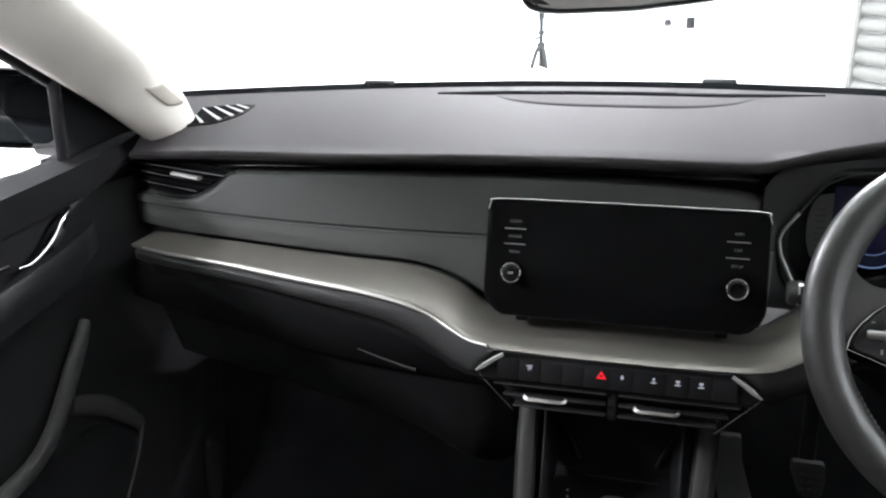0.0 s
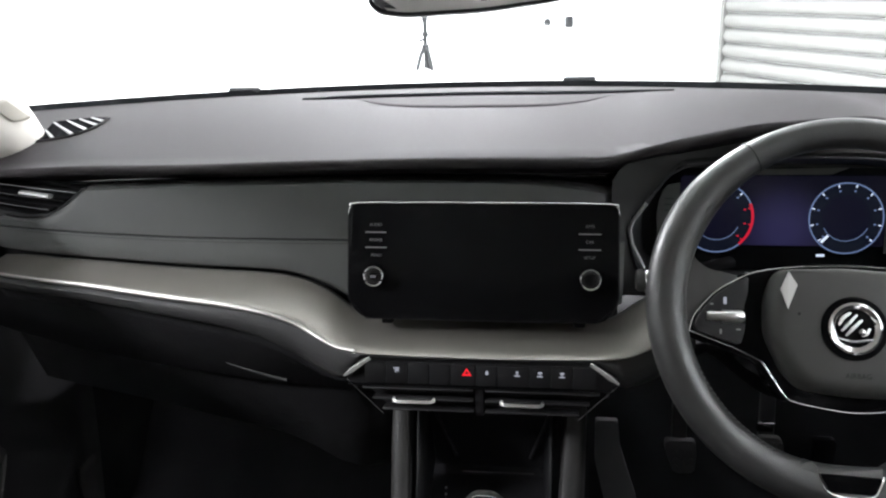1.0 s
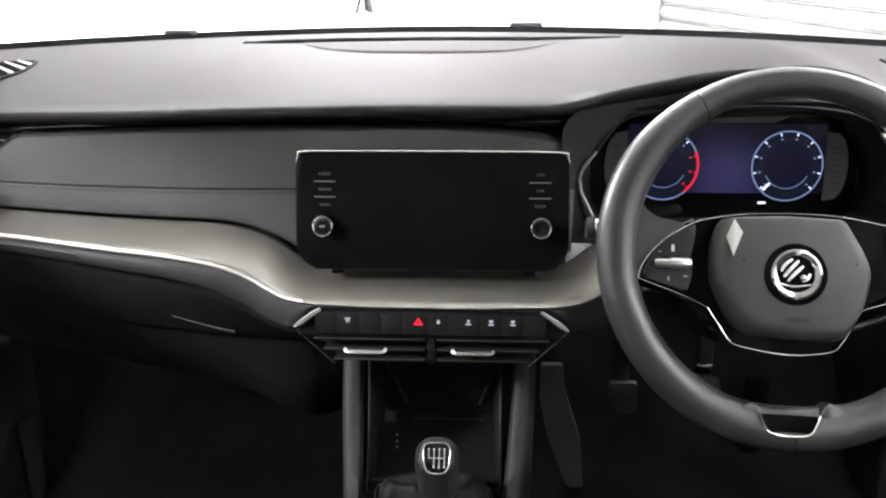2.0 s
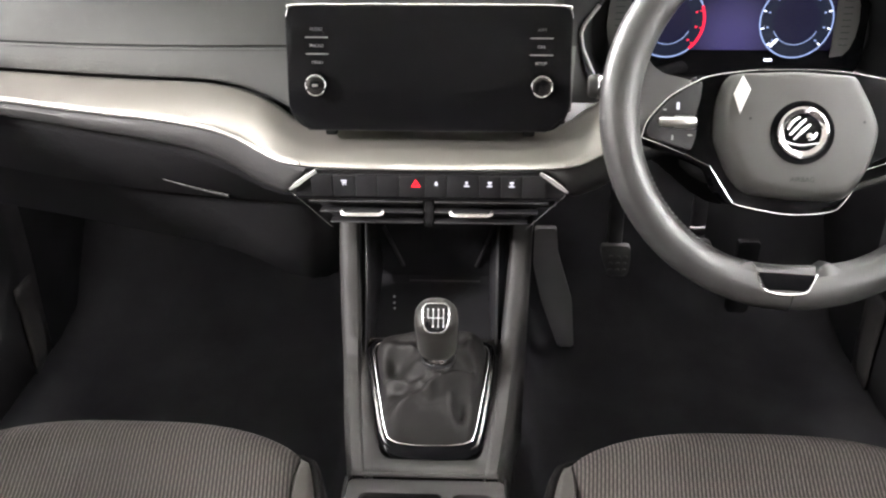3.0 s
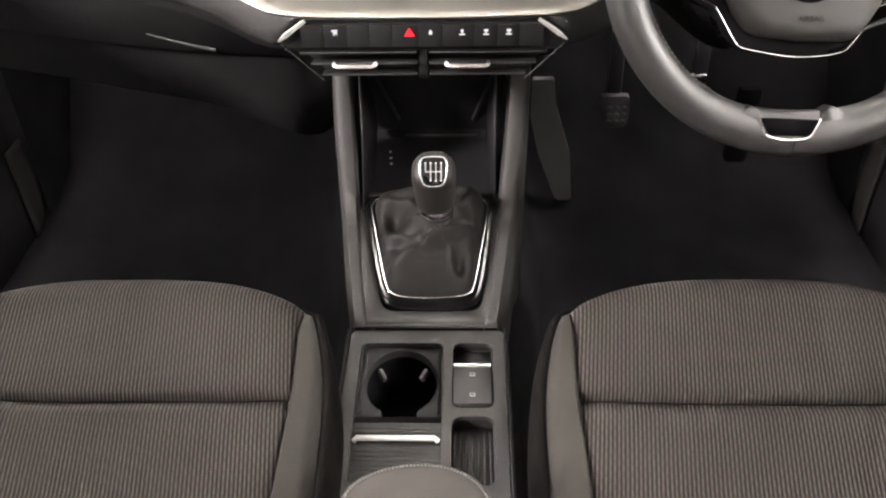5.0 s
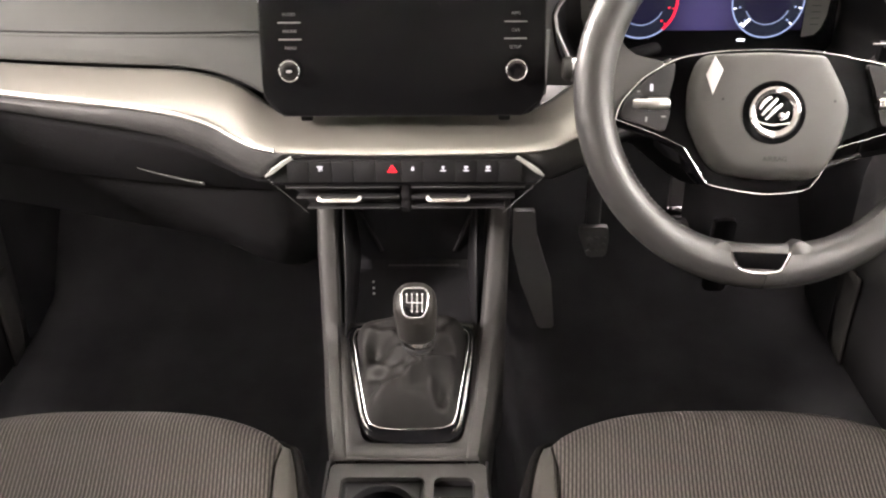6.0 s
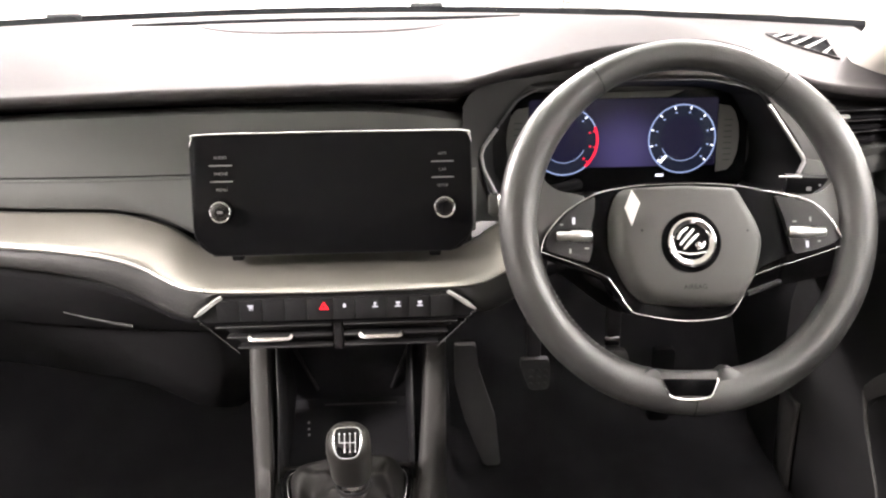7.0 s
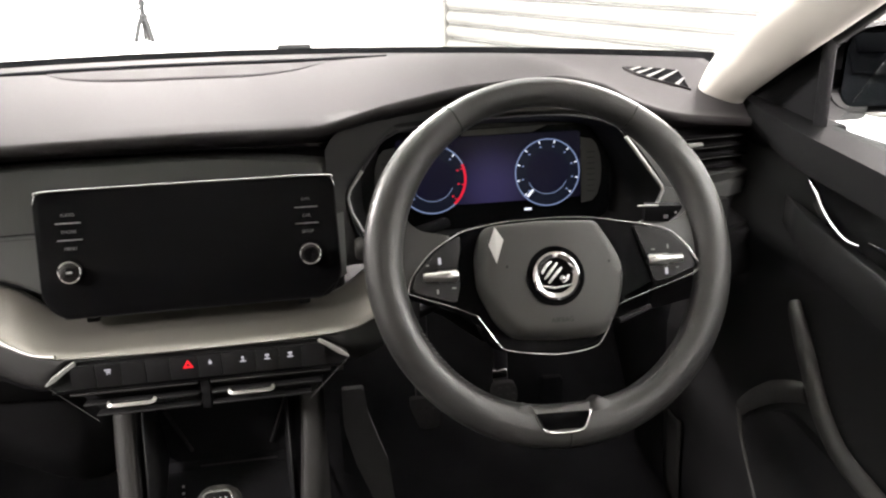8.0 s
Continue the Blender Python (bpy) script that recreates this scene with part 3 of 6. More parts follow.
def door(s):
    d = thing("door", (s * 0.72, -0.3, 0.05), "dark grey car door card with chrome pull handle, door closed", "car door", "car doors")
    X = lambda x: s * x
    # card: a shaped sheet
    rows = []
    for z, dx in ((0.0, 0.02), (0.2, 0.005), (0.33, 0.0), (0.36, 0.004), (0.45, 0.006), (0.52, 0.010), (0.545, 0.002), (0.56, -0.004), (0.58, -0.006), (0.60, 0.006), (0.64, 0.012), (0.675, 0.010)):
        rows.append([(X(0.70 + dx), y, z + 0.02 * (0 if z < 0.5 else (-y) * 0.15)) for y in steps(0.42, -0.95, 24)])
    sheet("card", rows, DARK, d, 0.02, "", 40, -1.0 * s)
    # soft top pad along the window
    prof = [(0.0, -0.045), (0.016, -0.038), (0.026, -0.028), (0.0345, -0.013), (0.0365, -0.008), (0.036, -0.004), (0.032, -0.001), (0.02, 0.0), (-0.03, 0.0), (-0.035, -0.04)]
    prof = [(-px * s, pz) for px, pz in prof]
    path = [Vector((X(0.715), y, 0.7095 + 0.085 * y if y > -0.1 else 0.701)) for y in steps(0.285, -0.95, 28)]
    sweep("top_pad", path, prof, DOORPAD, d, label="soft dark pad under the window", taper=lambda t: 0.2 + 0.8 * math.sqrt(min(1, t * 7)))
    # sail panel ahead of the glass
    bm = bmesh.new()
    pts = [(X(0.728), 0.33, 0.70), (X(0.728), 0.15, 0.715), (X(0.724), 0.145, 0.822), (X(0.724), 0.30, 0.732)]
    bm.faces.new([bm.verts.new(p) for p in pts])
    ob = part("sail_panel", bm, SHADEBLACK, d, "black triangular trim in the window corner", False)
    m = ob.modifiers.new("thickness", "SOLIDIFY")
    m.thickness = 0.012
    tube("window_post", [(X(0.727), 0.138, 0.71), (X(0.722), 0.136, 0.83)], 0.008, SHADEBLACK, d, "black window post")
    gl = sheet("window_pane", [[(X(0.735 - 0.10 * v), y, 0.71 + 0.31 * v) for y in steps(0.13 - 0.35 * v, -0.83, 6)] for v in steps(0, 1, 3)], GLASS, d, 0.004, "clear side window")
    gl.visible_shadow = False
    # handle in a recess
    rec = soften([(0.118, 0.668), (0.08, 0.674), (-0.03, 0.665), (-0.10, 0.645), (-0.10, 0.60), (0.02, 0.600), (0.06, 0.612), (0.085, 0.635)], 0.02)
    slab("handle_recess", [(-y, z) for y, z in rec], -0.006, 0.002, basis((X(0.705), 0, 0), (0, -1, 0), (0, 0, 1), (-s, 0, 0)), SHADEBLACK, d, 0.002)
    path = smooth_path([(X(0.694), 0.095, 0.667), (X(0.690), 0.082, 0.663), (X(0.688), 0.070, 0.657), (X(0.687), 0.0535, 0.642), (X(0.687), 0.031, 0.629), (X(0.688), 0.010, 0.6215), (X(0.692), -0.006, 0.6205)], 6)
    sweep("pull_handle", path, circle(0.0030, 10, 0.0034), CHROME, d, (s * -1, 0, 0), label="chrome door release handle", taper=lambda t: 0.6 + 0.45 * math.sin(math.pi * min(1.0, 0.15 + t)))
    box("release_lever", (0.008, 0.030, 0.010), Matrix.Translation((X(0.694), 0.066, 0.637)) @ pose(0, 0, 0, 35), CONSOLE, d, 0.003, "small grey release lever")
    box("handle_cap", (0.007, 0.030, 0.006), Matrix.Translation((X(0.691), -0.036, 0.629)), CHROME, d, 0.002, "chrome cap")
    # armrest bulge under the handle, its crest falling to the rear
    crest = lambda y: 0.6055 + 0.165 * y
    proud = lambda y: 0.013 * min(1.0, max(0.0, (0.150 - y) / 0.06))
    sheet("armrest", [[(X(0.704), y, crest(y) + 0.003), (X(0.7035 - 0.8 * proud(y)), y, crest(y) + 0.001), (X(0.703 - proud(y)), y, crest(y) - 0.004), (X(0.703 - proud(y)), y, crest(y) - 0.030), (X(0.7035 - 0.85 * proud(y)), y, crest(y) - 0.052), (X(0.706), y, crest(y) - 0.058)] for y in steps(0.150, -0.90, 30)], DARK, d, 0.003, "dark armrest of the door", 40, -1.0 * s)
    # armrest moulding that curves down and back
    path = smooth_path([(X(0.694), 0.090, 0.514), (X(0.691), 0.080, 0.502), (X(0.688), 0.043, 0.459), (X(0.688), 0.006, 0.411), (X(0.688), -0.033, 0.381), (X(0.688), -0.080, 0.369), (X(0.688), -0.16, 0.362), (X(0.688), -0.5, 0.362)], 6)
    sweep("moulding", path, circle(0.0125, 12, 0.010), DOORGREY, d, (s, 0, 0), label="grey curved moulding of the armrest", taper=lambda t: 0.6 + 0.4 * min(1, t * 4))
    # pocket rim
    path = smooth_path([(X(0.692), 0.040, 0.413), (X(0.690), 0.062, 0.404), (X(0.688), 0.095, 0.385), (X(0.687), 0.122, 0.363), (X(0.686), 0.145, 0.341), (X(0.686), 0.162, 0.321)], 6)
    sweep("pocket_rim", path, circle(0.0145, 12, 0.005), DOORGREY, d, (s, 0, 0), label="grey rim of the door pocket", taper=lambda t: 0.75 + 0.25 * math.sin(math.pi * min(1, t * 0.9 + 0.15)))
    path = smooth_path([(X(0.686), 0.168, 0.322), (X(0.686), 0.159, 0.300), (X(0.688), 0.149, 0.274), (X(0.690), 0.128, 0.240), (X(0.69), 0.107, 0.213), (X(0.69), 0.07, 0.17), (X(0.69), -0.05, 0.12)], 6)
    sweep("pocket_edge", path, circle(0.0026, 8, 0.0032), DOORGREY, d, (s, 0, 0), label="dark front edge of the door pocket")
    slab("pocket", soften([(-0.165, 0.305), (-0.08, 0.37), (0.3, 0.33), (0.3, 0.12), (-0.06, 0.14), (-0.14, 0.24)], 0.03), 0.0, 0.012, basis((X(0.702), 0, 0), (0, -1, 0), (0, 0, 1), (-s, 0, 0)), BLACK, d, 0.003, "dark door pocket")
    # outside mirror
    om = thing("door_mirror", (s * 0.95, 0.25, 0.70), "black outside door mirror seen through the side window", "door mirror", "door mirrors")
    rows = []
    MX, MZ = 0.962, 0.757
    for v in steps(0, 1, 8):
        y = 0.30 + 0.14 * v
        k = math.sqrt(max(0.02, 1 - (max(0, v - 0.15) / 0.9) ** 2))
        rows.append([(s * MX + s * 0.112 * k * math.copysign(abs(math.cos(t)) ** 0.6, math.cos(t)), y, MZ + 0.062 * k * math.copysign(abs(math.sin(t)) ** 0.6, math.sin(t))) for t in [2 * math.pi * a / 24 for a in range(24)]])
    bm = grid(rows, True)
    bm.verts.ensure_lookup_table()
    bm.faces.new(bm.verts[-24:])
    part("housing", bm, SHADEBLACK, om)
    slab("mirror_pane", rounded(0.18, 0.105, 0.025), -0.004, 0.002, basis((s * MX, 0.305, MZ), (1, 0, 0), (0, 0, 1), (0, -1, 0)), DIMMIRROR, om, 0.001)
    box("arm", (0.16, 0.05, 0.045), Matrix.Translation((s * 0.845, 0.33, 0.705)), DARK, om, 0.01)
    # outer skin of the door
    sheet("outer_skin", [[(X(0.80 + 0.06 * math.sin(math.pi * v)), y, 0.70 - 0.95 * v) for y in steps(0.40, -2.2, 12)] for v in steps(0, 1, 6)], PAINT, d, 0.01, "white painted outside")
    box("sill_cap", (0.075, 2.45, 0.012), Matrix.Translation((X(0.768), -0.93, 0.694)), SHADEBLACK, d, 0.003)
    return d


door(-1)
door(1)

# ---- dashboard ----
dash = thing("dashboard", (0, 0.2, 0.3), "dark grey dashboard with satin trim strip and chrome details", "dashboard")
arc = lambda off: (lambda x: off + 0.33 * x * x)
lip_z = curve_of([(-0.72, 0.706), (-0.68, 0.712), (-0.5, 0.734), (-0.33, 0.746), (-0.15, 0.757), (0, 0.7605), (0.12, 0.760), (0.16, 0.768), (0.20, 0.777), (0.30, 0.791), (0.38, 0.793), (0.44, 0.782), (0.50, 0.754), (0.56, 0.734), (0.68, 0.712), (0.72, 0.706)])
lip_y = lambda x: 0.07 + 0.33 * x * x
panel_top = lambda x: 0.737 - 0.028 * (abs(x) / 0.48) ** 2
stitch_z = lambda x: 0.672 - 0.026 * (abs(x) / 0.53) ** 1.3
trim_top = curve_of([(0, 0.578), (0.125, 0.577), (0.145, 0.584), (0.165, 0.598), (0.185, 0.610), (0.215, 0.619), (0.25, 0.6225), (0.33, 0.620), (0.47, 0.614), (0.7, 0.601)])
trim_bot = curve_of([(0, 0.560), (0.12, 0.560), (0.15, 0.563), (0.17, 0.571), (0.20, 0.586), (0.225, 0.594), (0.25, 0.5985), (0.31, 0.603), (0.45, 0.604), (0.65, 0.595)])
low_lip = curve_of([(0, 0.568), (0.118, 0.567), (0.148, 0.534), (0.18, 0.537), (0.215, 0.553), (0.26, 0.568), (0.32, 0.575), (0.48, 0.581), (0.69, 0.572)])


def top_rows(x0, x1, n):
    rows = []
    for x in steps(x0, x1, n):
        ly, lz, fy, fz = lip_y(x), lip_z(x), ws_y(x), ws_z(x)
        r = [(x, fy + 0.002, fz - 0.03), (x, fy, fz - 0.004), (x, fy - 0.006, fz)]
        for v in steps(0.04, 1, 16):
            y = fy + (ly + 0.006 - fy) * v
            hood = 0.5 * (lz - 0.766 + math.sqrt((lz - 0.766) ** 2 + 0.000036)) - 0.001
            z = fz + (min(lz, 0.762) + 0.004 - fz) * v + 0.010 * math.sin(math.pi * v) + hood * (math.sin(min(1.0, v * 1.15) * math.pi / 2) ** 2)
            r.append((x, y, z))
        for a in steps(0, 150, 8)[1:]:
            t = radians(a)
            r.append((x, ly + 0.006 - 0.006 * math.sin(t), lz - 0.002 + 0.006 * math.cos(t)))
        r.append((x, ly + 0.035, lz - 0.016))
        r.append((x, ly + 0.06, lz - 0.030))
        rows.append(r)
    return rows


sheet("top_pad", top_rows(-0.72, 0.72, 96), SOFT, dash, 0.006, "soft grey grained dashboard top", 60, -1.0)
# closed black core, added behind the panels to stop light leaking through
for xa, xb in ((-0.73, 0.137), (0.53, 0.73)):
    sheet("core", [[(x, 0.135 + 0.33 * x * x, lip_z(x) - 0.022), (x, 0.115 + 0.33 * x * x, 0.70), (x, 0.108 + 0.33 * x * x, 0.58), (x, 0.06 + 0.33 * x * x, 0.575), (x, 0.06 + 0.33 * x * x, 0.50)] for x in steps(xa, xb, 30)], BLACK, dash, 0.004)
sheet("core", [[(x, 0.150, z) for z in steps(0.50, 0.69, 4)] for x in steps(0.10, 0.150, 4)], SHADEBLACK, dash, 0.004)
# dark recessed strip under the lip
sheet("shadow_strip", [[(x, arc(0.118)(x), panel_top(x) + 0.012), (x, arc(0.112)(x), panel_top(x) - 0.004)] for x in steps(-0.72, 0.150, 50)], PIANO, dash, 0.006, "gloss black strip under the lip", 40, -1.0)


def shelf(x):
    t = min(1.0, max(0.0, (0.205 - abs(x)) / 0.08))
    return t * t * (3 - 2 * t)


def band(name, x0, x1, n, lines, mat, label="", thick=0.008, angle=50, bend=0.0):
    """A strip of the dash between height lines: each line is (y offset, z of x)."""
    rows = [[(x, arc(q[0])(x) - (q[2] * shelf(x) if len(q) > 2 else 0.0) + (bend * max(0.0, (x - x1 + 0.04) / 0.04) ** 2), q[1](x)) for q in lines] for x in steps(x0, x1, n)]
    return sheet(name, rows, mat, dash, thick, label, angle, -1.0)


mix = lambda f, g, k: (lambda x: f(x) * (1 - k) + g(x) * k)
up = lambda f, dz: (lambda x: f(x) + dz)
ttop = lambda x: trim_top(abs(x)) + 0.007 * shelf(x)
tbot = lambda x: trim_bot(abs(x)) + 0.0155 * shelf(x)
llip = lambda x: low_lip(abs(x))
seam_w = 0.0005
# upper panel; its outer end is cut for the side vent
cut_line = curve_of([(0.49, 0.7085), (0.503, 0.7055), (0.525, 0.692), (0.55, 0.6755), (0.575, 0.664), (0.60, 0.6575), (0.635, 0.6535), (0.72, 0.6525)])
vent_cut = lambda x: panel_top(x) if abs(x) < 0.49 else cut_line(abs(x))
# edge dips to the right; the black gap imitates the lip's thicker shadow
ptop = lambda x: vent_cut(x) - 0.012 * min(1.0, max(0.0, x / 0.136)) ** 2
band("upper_panel", -0.71, 0.136, 80, [(0.105, up(ptop, 0.001)), (0.092, up(ptop, -0.004)), (0.0895, mix(ptop, stitch_z, 0.35)), (0.0895, mix(ptop, stitch_z, 0.8)), (0.0900, up(stitch_z, seam_w + 0.0008)), (0.0935, up(stitch_z, seam_w))], PANEL, "dark grey soft panel with a seam", bend=0.003)
band("lower_panel", -0.71, 0.150, 60, [(0.0935, up(stitch_z, -seam_w)), (0.0900, up(stitch_z, -seam_w - 0.0008)), (0.0896, mix(stitch_z, ttop, 0.4)), (0.0896, mix(stitch_z, ttop, 0.85)), (0.092, up(ttop, 0.003)), (0.105, up(ttop, -0.002))], PANEL, "dark grey soft panel under the seam", bend=0.003)
band("upper_panel", 0.53, 0.71, 14, [(0.105, up(ptop, 0.001)), (0.092, up(ptop, -0.004)), (0.0895, mix(ptop, stitch_z, 0.5)), (0.096, up(stitch_z, seam_w))], PANEL)
band("lower_panel", 0.532, 0.71, 18, [(0.096, up(stitch_z, -seam_w)), (0.089, mix(stitch_z, ttop, 0.4)), (0.092, up(ttop, 0.003)), (0.105, up(ttop, -0.002))], PANEL)
tube("stitching", [(x, arc(0.0925)(x), stitch_z(x)) for x in steps(-0.66, -0.15, 60)], 0.0006, BLACK, dash, "dark seam of the panel")
tube("stitching", [(x, arc(0.0893)(x), stitch_z(x) - 0.0042) for x in steps(-0.66, -0.15, 60)], 0.0004, STRIPGREY, dash, "second row of the seam")
# satin trim
tend = lambda x: tbot(x) + (ttop(x) - tbot(x)) * math.sqrt(min(1.0, max(0.02, (x + 0.672) / 0.06)))
band("trim_strip", -0.672, 0.20, 90, [(0.10, up(tend, -0.004), 0.015), (0.085, up(tend, 0.001), 0.015), (0.080, tend, 0.015), (0.068, mix(tend, tbot, 0.22), 0.018), (0.050, mix(tend, tbot, 0.52), 0.022), (0.037, mix(tend, tbot, 0.8), 0.027), (0.031, mix(tend, tbot, 0.93), 0.030), (0.029, up(tbot, -0.0015), 0.031), (0.034, up(tbot, -0.006), 0.031)], SATIN, "satin silver-beige trim strip", 0.004)
# brighter tube imitates the soft highlight on the strip's lower lip
edge = [(x, arc(0.0295)(x) - 0.0006 - 0.031 * shelf(x), tbot(x) + 0.0004) for x in steps(-0.645, -0.13, 50)]
tube("trim_highlight", edge, 0.0038, TRIMGLEAM, dash, "lower edge of the trim strip, its highlight in brighter metal", taper=lambda t: 0.5 + 0.5 * math.sin(math.pi * min(1, t * 1.05)))
# lower strip under the trim
band("lower_strip", -0.662, 0.22, 90, [(0.040, up(tbot, -0.003), 0.03), (0.031, up(tbot, -0.004), 0.03), (0.026, mix(tbot, llip, 0.4), 0.027), (0.028, mix(tbot, llip, 0.8), 0.026), (0.034, llip, 0.026), (0.05, up(llip, -0.004), 0.026)], STRIPGREY, "dark grey strip under the trim")
# glove box and lower dash
band("glovebox_door", -0.66, -0.104, 34, [(0.045, up(llip, -0.003), 0.02), (0.060, up(llip, -0.03)), (0.075, up(llip, -0.09)), (0.11, up(llip, -0.17)), (0.19, up(llip, -0.22)), (0.34, up(llip, -0.24))], GLOVE, "black glove box door", 0.01)
box("tunnel_cover", (0.208, 0.50, 0.52), Matrix.Translation((0, 0.385, 0.26)), SHADEBLACK, dash, 0.006, "black cover over the tunnel")
sweep("glovebox_handle", [Vector((x, arc(0.058)(x) - 0.006, z)) for x, z in ((-0.305, 0.518), (-0.28, 0.513), (-0.25, 0.508), (-0.228, 0.505))], circle(0.0015, 8, 0.0022), STRIPGREY, dash, label="dark glove box latch", taper=lambda t: 0.4 + 0.6 * t)
def drop(d):
    """Height of the knee panel: shallow beside the tunnel, deep under the wheel."""
    def f(x):
        t = min(1.0, max(0.0, (x - 0.20) / 0.16))
        return llip(x) - d * (0.16 + 0.84 * t * t * (3 - 2 * t))
    return f


band("knee_panel", 0.104, 0.70, 34, [(0.045, up(llip, -0.003), 0.02), (0.060, drop(0.03)), (0.085, drop(0.08)), (0.125, drop(0.126)), (0.135, drop(0.132)), (0.30, drop(0.14))], GLOVE, "black knee panel under the steering column", 0.01)
sweep("drawer_grip", [Vector((x, arc(0.048)(x) - 0.012, z)) for x, z in ((0.474, 0.502), (0.497, 0.5055), (0.520, 0.509))], circle(0.004, 8, 0.0035), DARK, dash, label="grey grip of the drawer under the dash")

# slots along the foot of the windscreen
rows = []
for x in steps(-0.31, 0.25, 30):
    k = 1 - abs((x + 0.03) / 0.27) ** 6
    w = 0.005 + 0.019 * max(0, k)
    yc = 0.50 - 0.1 * x * x
    rows.append([(x, yc - w, 0), (x, yc + w, 0)])


def top_z(x, y):
    fy, fz, ly, lz = ws_y(x), ws_z(x), lip_y(x), lip_z(x)
    v = min(1, max(0, (y - fy) / (ly + 0.006 - fy)))
    hood = 0.5 * (lz - 0.766 + math.sqrt((lz - 0.766) ** 2 + 0.000036)) - 0.001
    return fz + (min(lz, 0.762) + 0.004 - fz) * v + 0.010 * math.sin(math.pi * v) + hood * (math.sin(min(1.0, v * 1.15) * math.pi / 2) ** 2)


sheet("demister_slot", [[(x, y, top_z(x, y) + 0.0015) for x, y, _ in r] for r in rows], VENTBLACK, dash, 0.002, "black demister slot")
# shallow tray on the top
path = smooth_path([(-0.215, 0.462), (-0.17, 0.395), (-0.10, 0.355), (0.0, 0.345), (0.07, 0.355), (0.125, 0.40), (0.165, 0.468)], 8)
sheet("tray", [[(v.x, y, top_z(v.x, y) + 0.0006) for y in steps(v.y, 0.476, 5)] for v in path], SOFT2, dash, 0.0002, "shallow moulded tray", 60)
for s in (-1, 1):
    # corner vents beside the pillars; a flat black plate paints their shaded depth
    on = lambda x, y, h: Vector((s * x, y, top_z(s * x, y) + h))
    far_edge = [Vector((0.572, 0.376)), Vector((0.600, 0.378)), Vector((0.626, 0.373)), Vector((0.652, 0.364))]
    near_edge = [Vector((0.571, 0.372)), Vector((0.577, 0.332)), Vector((0.600, 0.306)), Vector((0.632, 0.286))] if s > 0 else [Vector((0.568, 0.372)), Vector((0.563, 0.324)), Vector((0.584, 0.290)), Vector((0.631, 0.286))]
    drop = lambda x: 0.065 * (x - 0.56) if s > 0 else 0.0
    rows = []
    for f in steps(0, 1, 12):
        i = min(2, int(f * 3))
        a, b = far_edge[i].lerp(far_edge[i + 1], f * 3 - i), near_edge[i].lerp(near_edge[i + 1], f * 3 - i)
        rows.append([on(*a.lerp(b, g), 0.0012) for g in steps(0, 1, 6)])
    cv = part("corner_vent", grid(rows), VENTBLACK, dash, "corner vent, its shaded depth painted black")
    cv.modifiers.new("thickness", "SOLIDIFY").thickness = 0.0016
    # pale colour of the fins imitates the windscreen's reflection on them
    for f, g in ((0.14, 0.33), (0.29, 0.55), (0.45, 0.77), (0.62, 0.99), (0.83, 1.45)):
        i = min(2, int(f * 3))
        a = near_edge[i].lerp(near_edge[i + 1], f * 3 - i)
        i = min(2, int(g * 3))
        b = far_edge[i].lerp(far_edge[i + 1], g * 3 - i) if g <= 1 else far_edge[3].lerp(near_edge[3], g - 1)
        sweep("fin", [on(*a.lerp(b, q), 0.0022) for q in (0.03, 0.3, 0.6, 0.95)], [(-0.0024, -0.0008), (0.0024, -0.0008), (0.0019, 0.0006), (-0.0019, 0.0006)], FINSHEEN, cv, label="fin, its sheen painted pale grey", taper=lambda t: 1.2 - 0.6 * t)
    rim_pts = [on(*p, 0.0010) for p in near_edge] + [on(*p, 0.0010) for p in reversed(far_edge)]
    tube("vent_lip", rim_pts, 0.0012, SOFT, cv, loop=True)
    tube("near_lip", smooth_path([on(*p, 0.0016) for p in near_edge], 4), 0.0013, SOFT, cv)
    # side vents
    vent_rows = []
    for x in steps(0.50, 0.715, 16):
        zt = 0.7115 - 0.022 * ((x - 0.5) / 0.2) ** 2
        zb = cut_line(x) - 0.0005
        vent_rows.append([(s * x, arc(0.118)(x), zt), (s * x, arc(0.130)(x), (zt + zb) / 2), (s * x, arc(0.110)(x), zb)])
    sv = sheet("side_vent", vent_rows, BLACK, dash, 0.003, "black side air vent", 40, -1.0 * s)
    for z, xa, xb in ((0.6965, 0.52, 0.71), (0.6835, 0.545, 0.71), (0.669, 0.575, 0.71), (0.651, 0.61, 0.70)):
        sweep("vent_slat", [Vector((s * x, arc(0.104)(x), z - 0.03 * (x - 0.55) * 0.5 - drop(x))) for x in steps(xa, xb, 6)], [(-0.010, -0.0008), (0.010, -0.0008), (0.011, 0.0), (0.010, 0.0008), (-0.010, 0.0008)], SHADEBLACK, sv)
        # paler tube imitates the light on the slat's front edge
        tube("slat_edge_glint", [Vector((s * x, arc(0.0935)(x), z + 0.0006 - 0.03 * (x - 0.55) * 0.5 - drop(x))) for x in steps(xa, xb - 0.03, 6)], 0.0007, RESTGREY, sv)
    sweep("vent_tab", [Vector((s * x, arc(0.083)(x), 0.692 - drop(x))) for x in steps(0.558, 0.611, 6)], circle(0.005, 8, 0.0028), BRUSHED, sv, label="silver vent slider")
    sweep("vent_rim", [Vector((s * x, arc(0.092)(x), cut_line(x))) for x in steps(0.50, 0.66, 16)], circle(0.0012, 6), DARK, sv)
box("light_switch_panel", (0.10, 0.02, 0.05), Matrix.Translation((0.605, 0.20, 0.595)), DARK, dash, 0.01)
lathe("light_switch", [(0.03, 0), (0.03, 0.012), (0.026, 0.016), (0.0, 0.016)], basis((0.60, 0.185, 0.598), (1, 0, 0), (0, 0, 1), (0, -1, 0)), BLACK, dash, 28, "black rotary light switch")

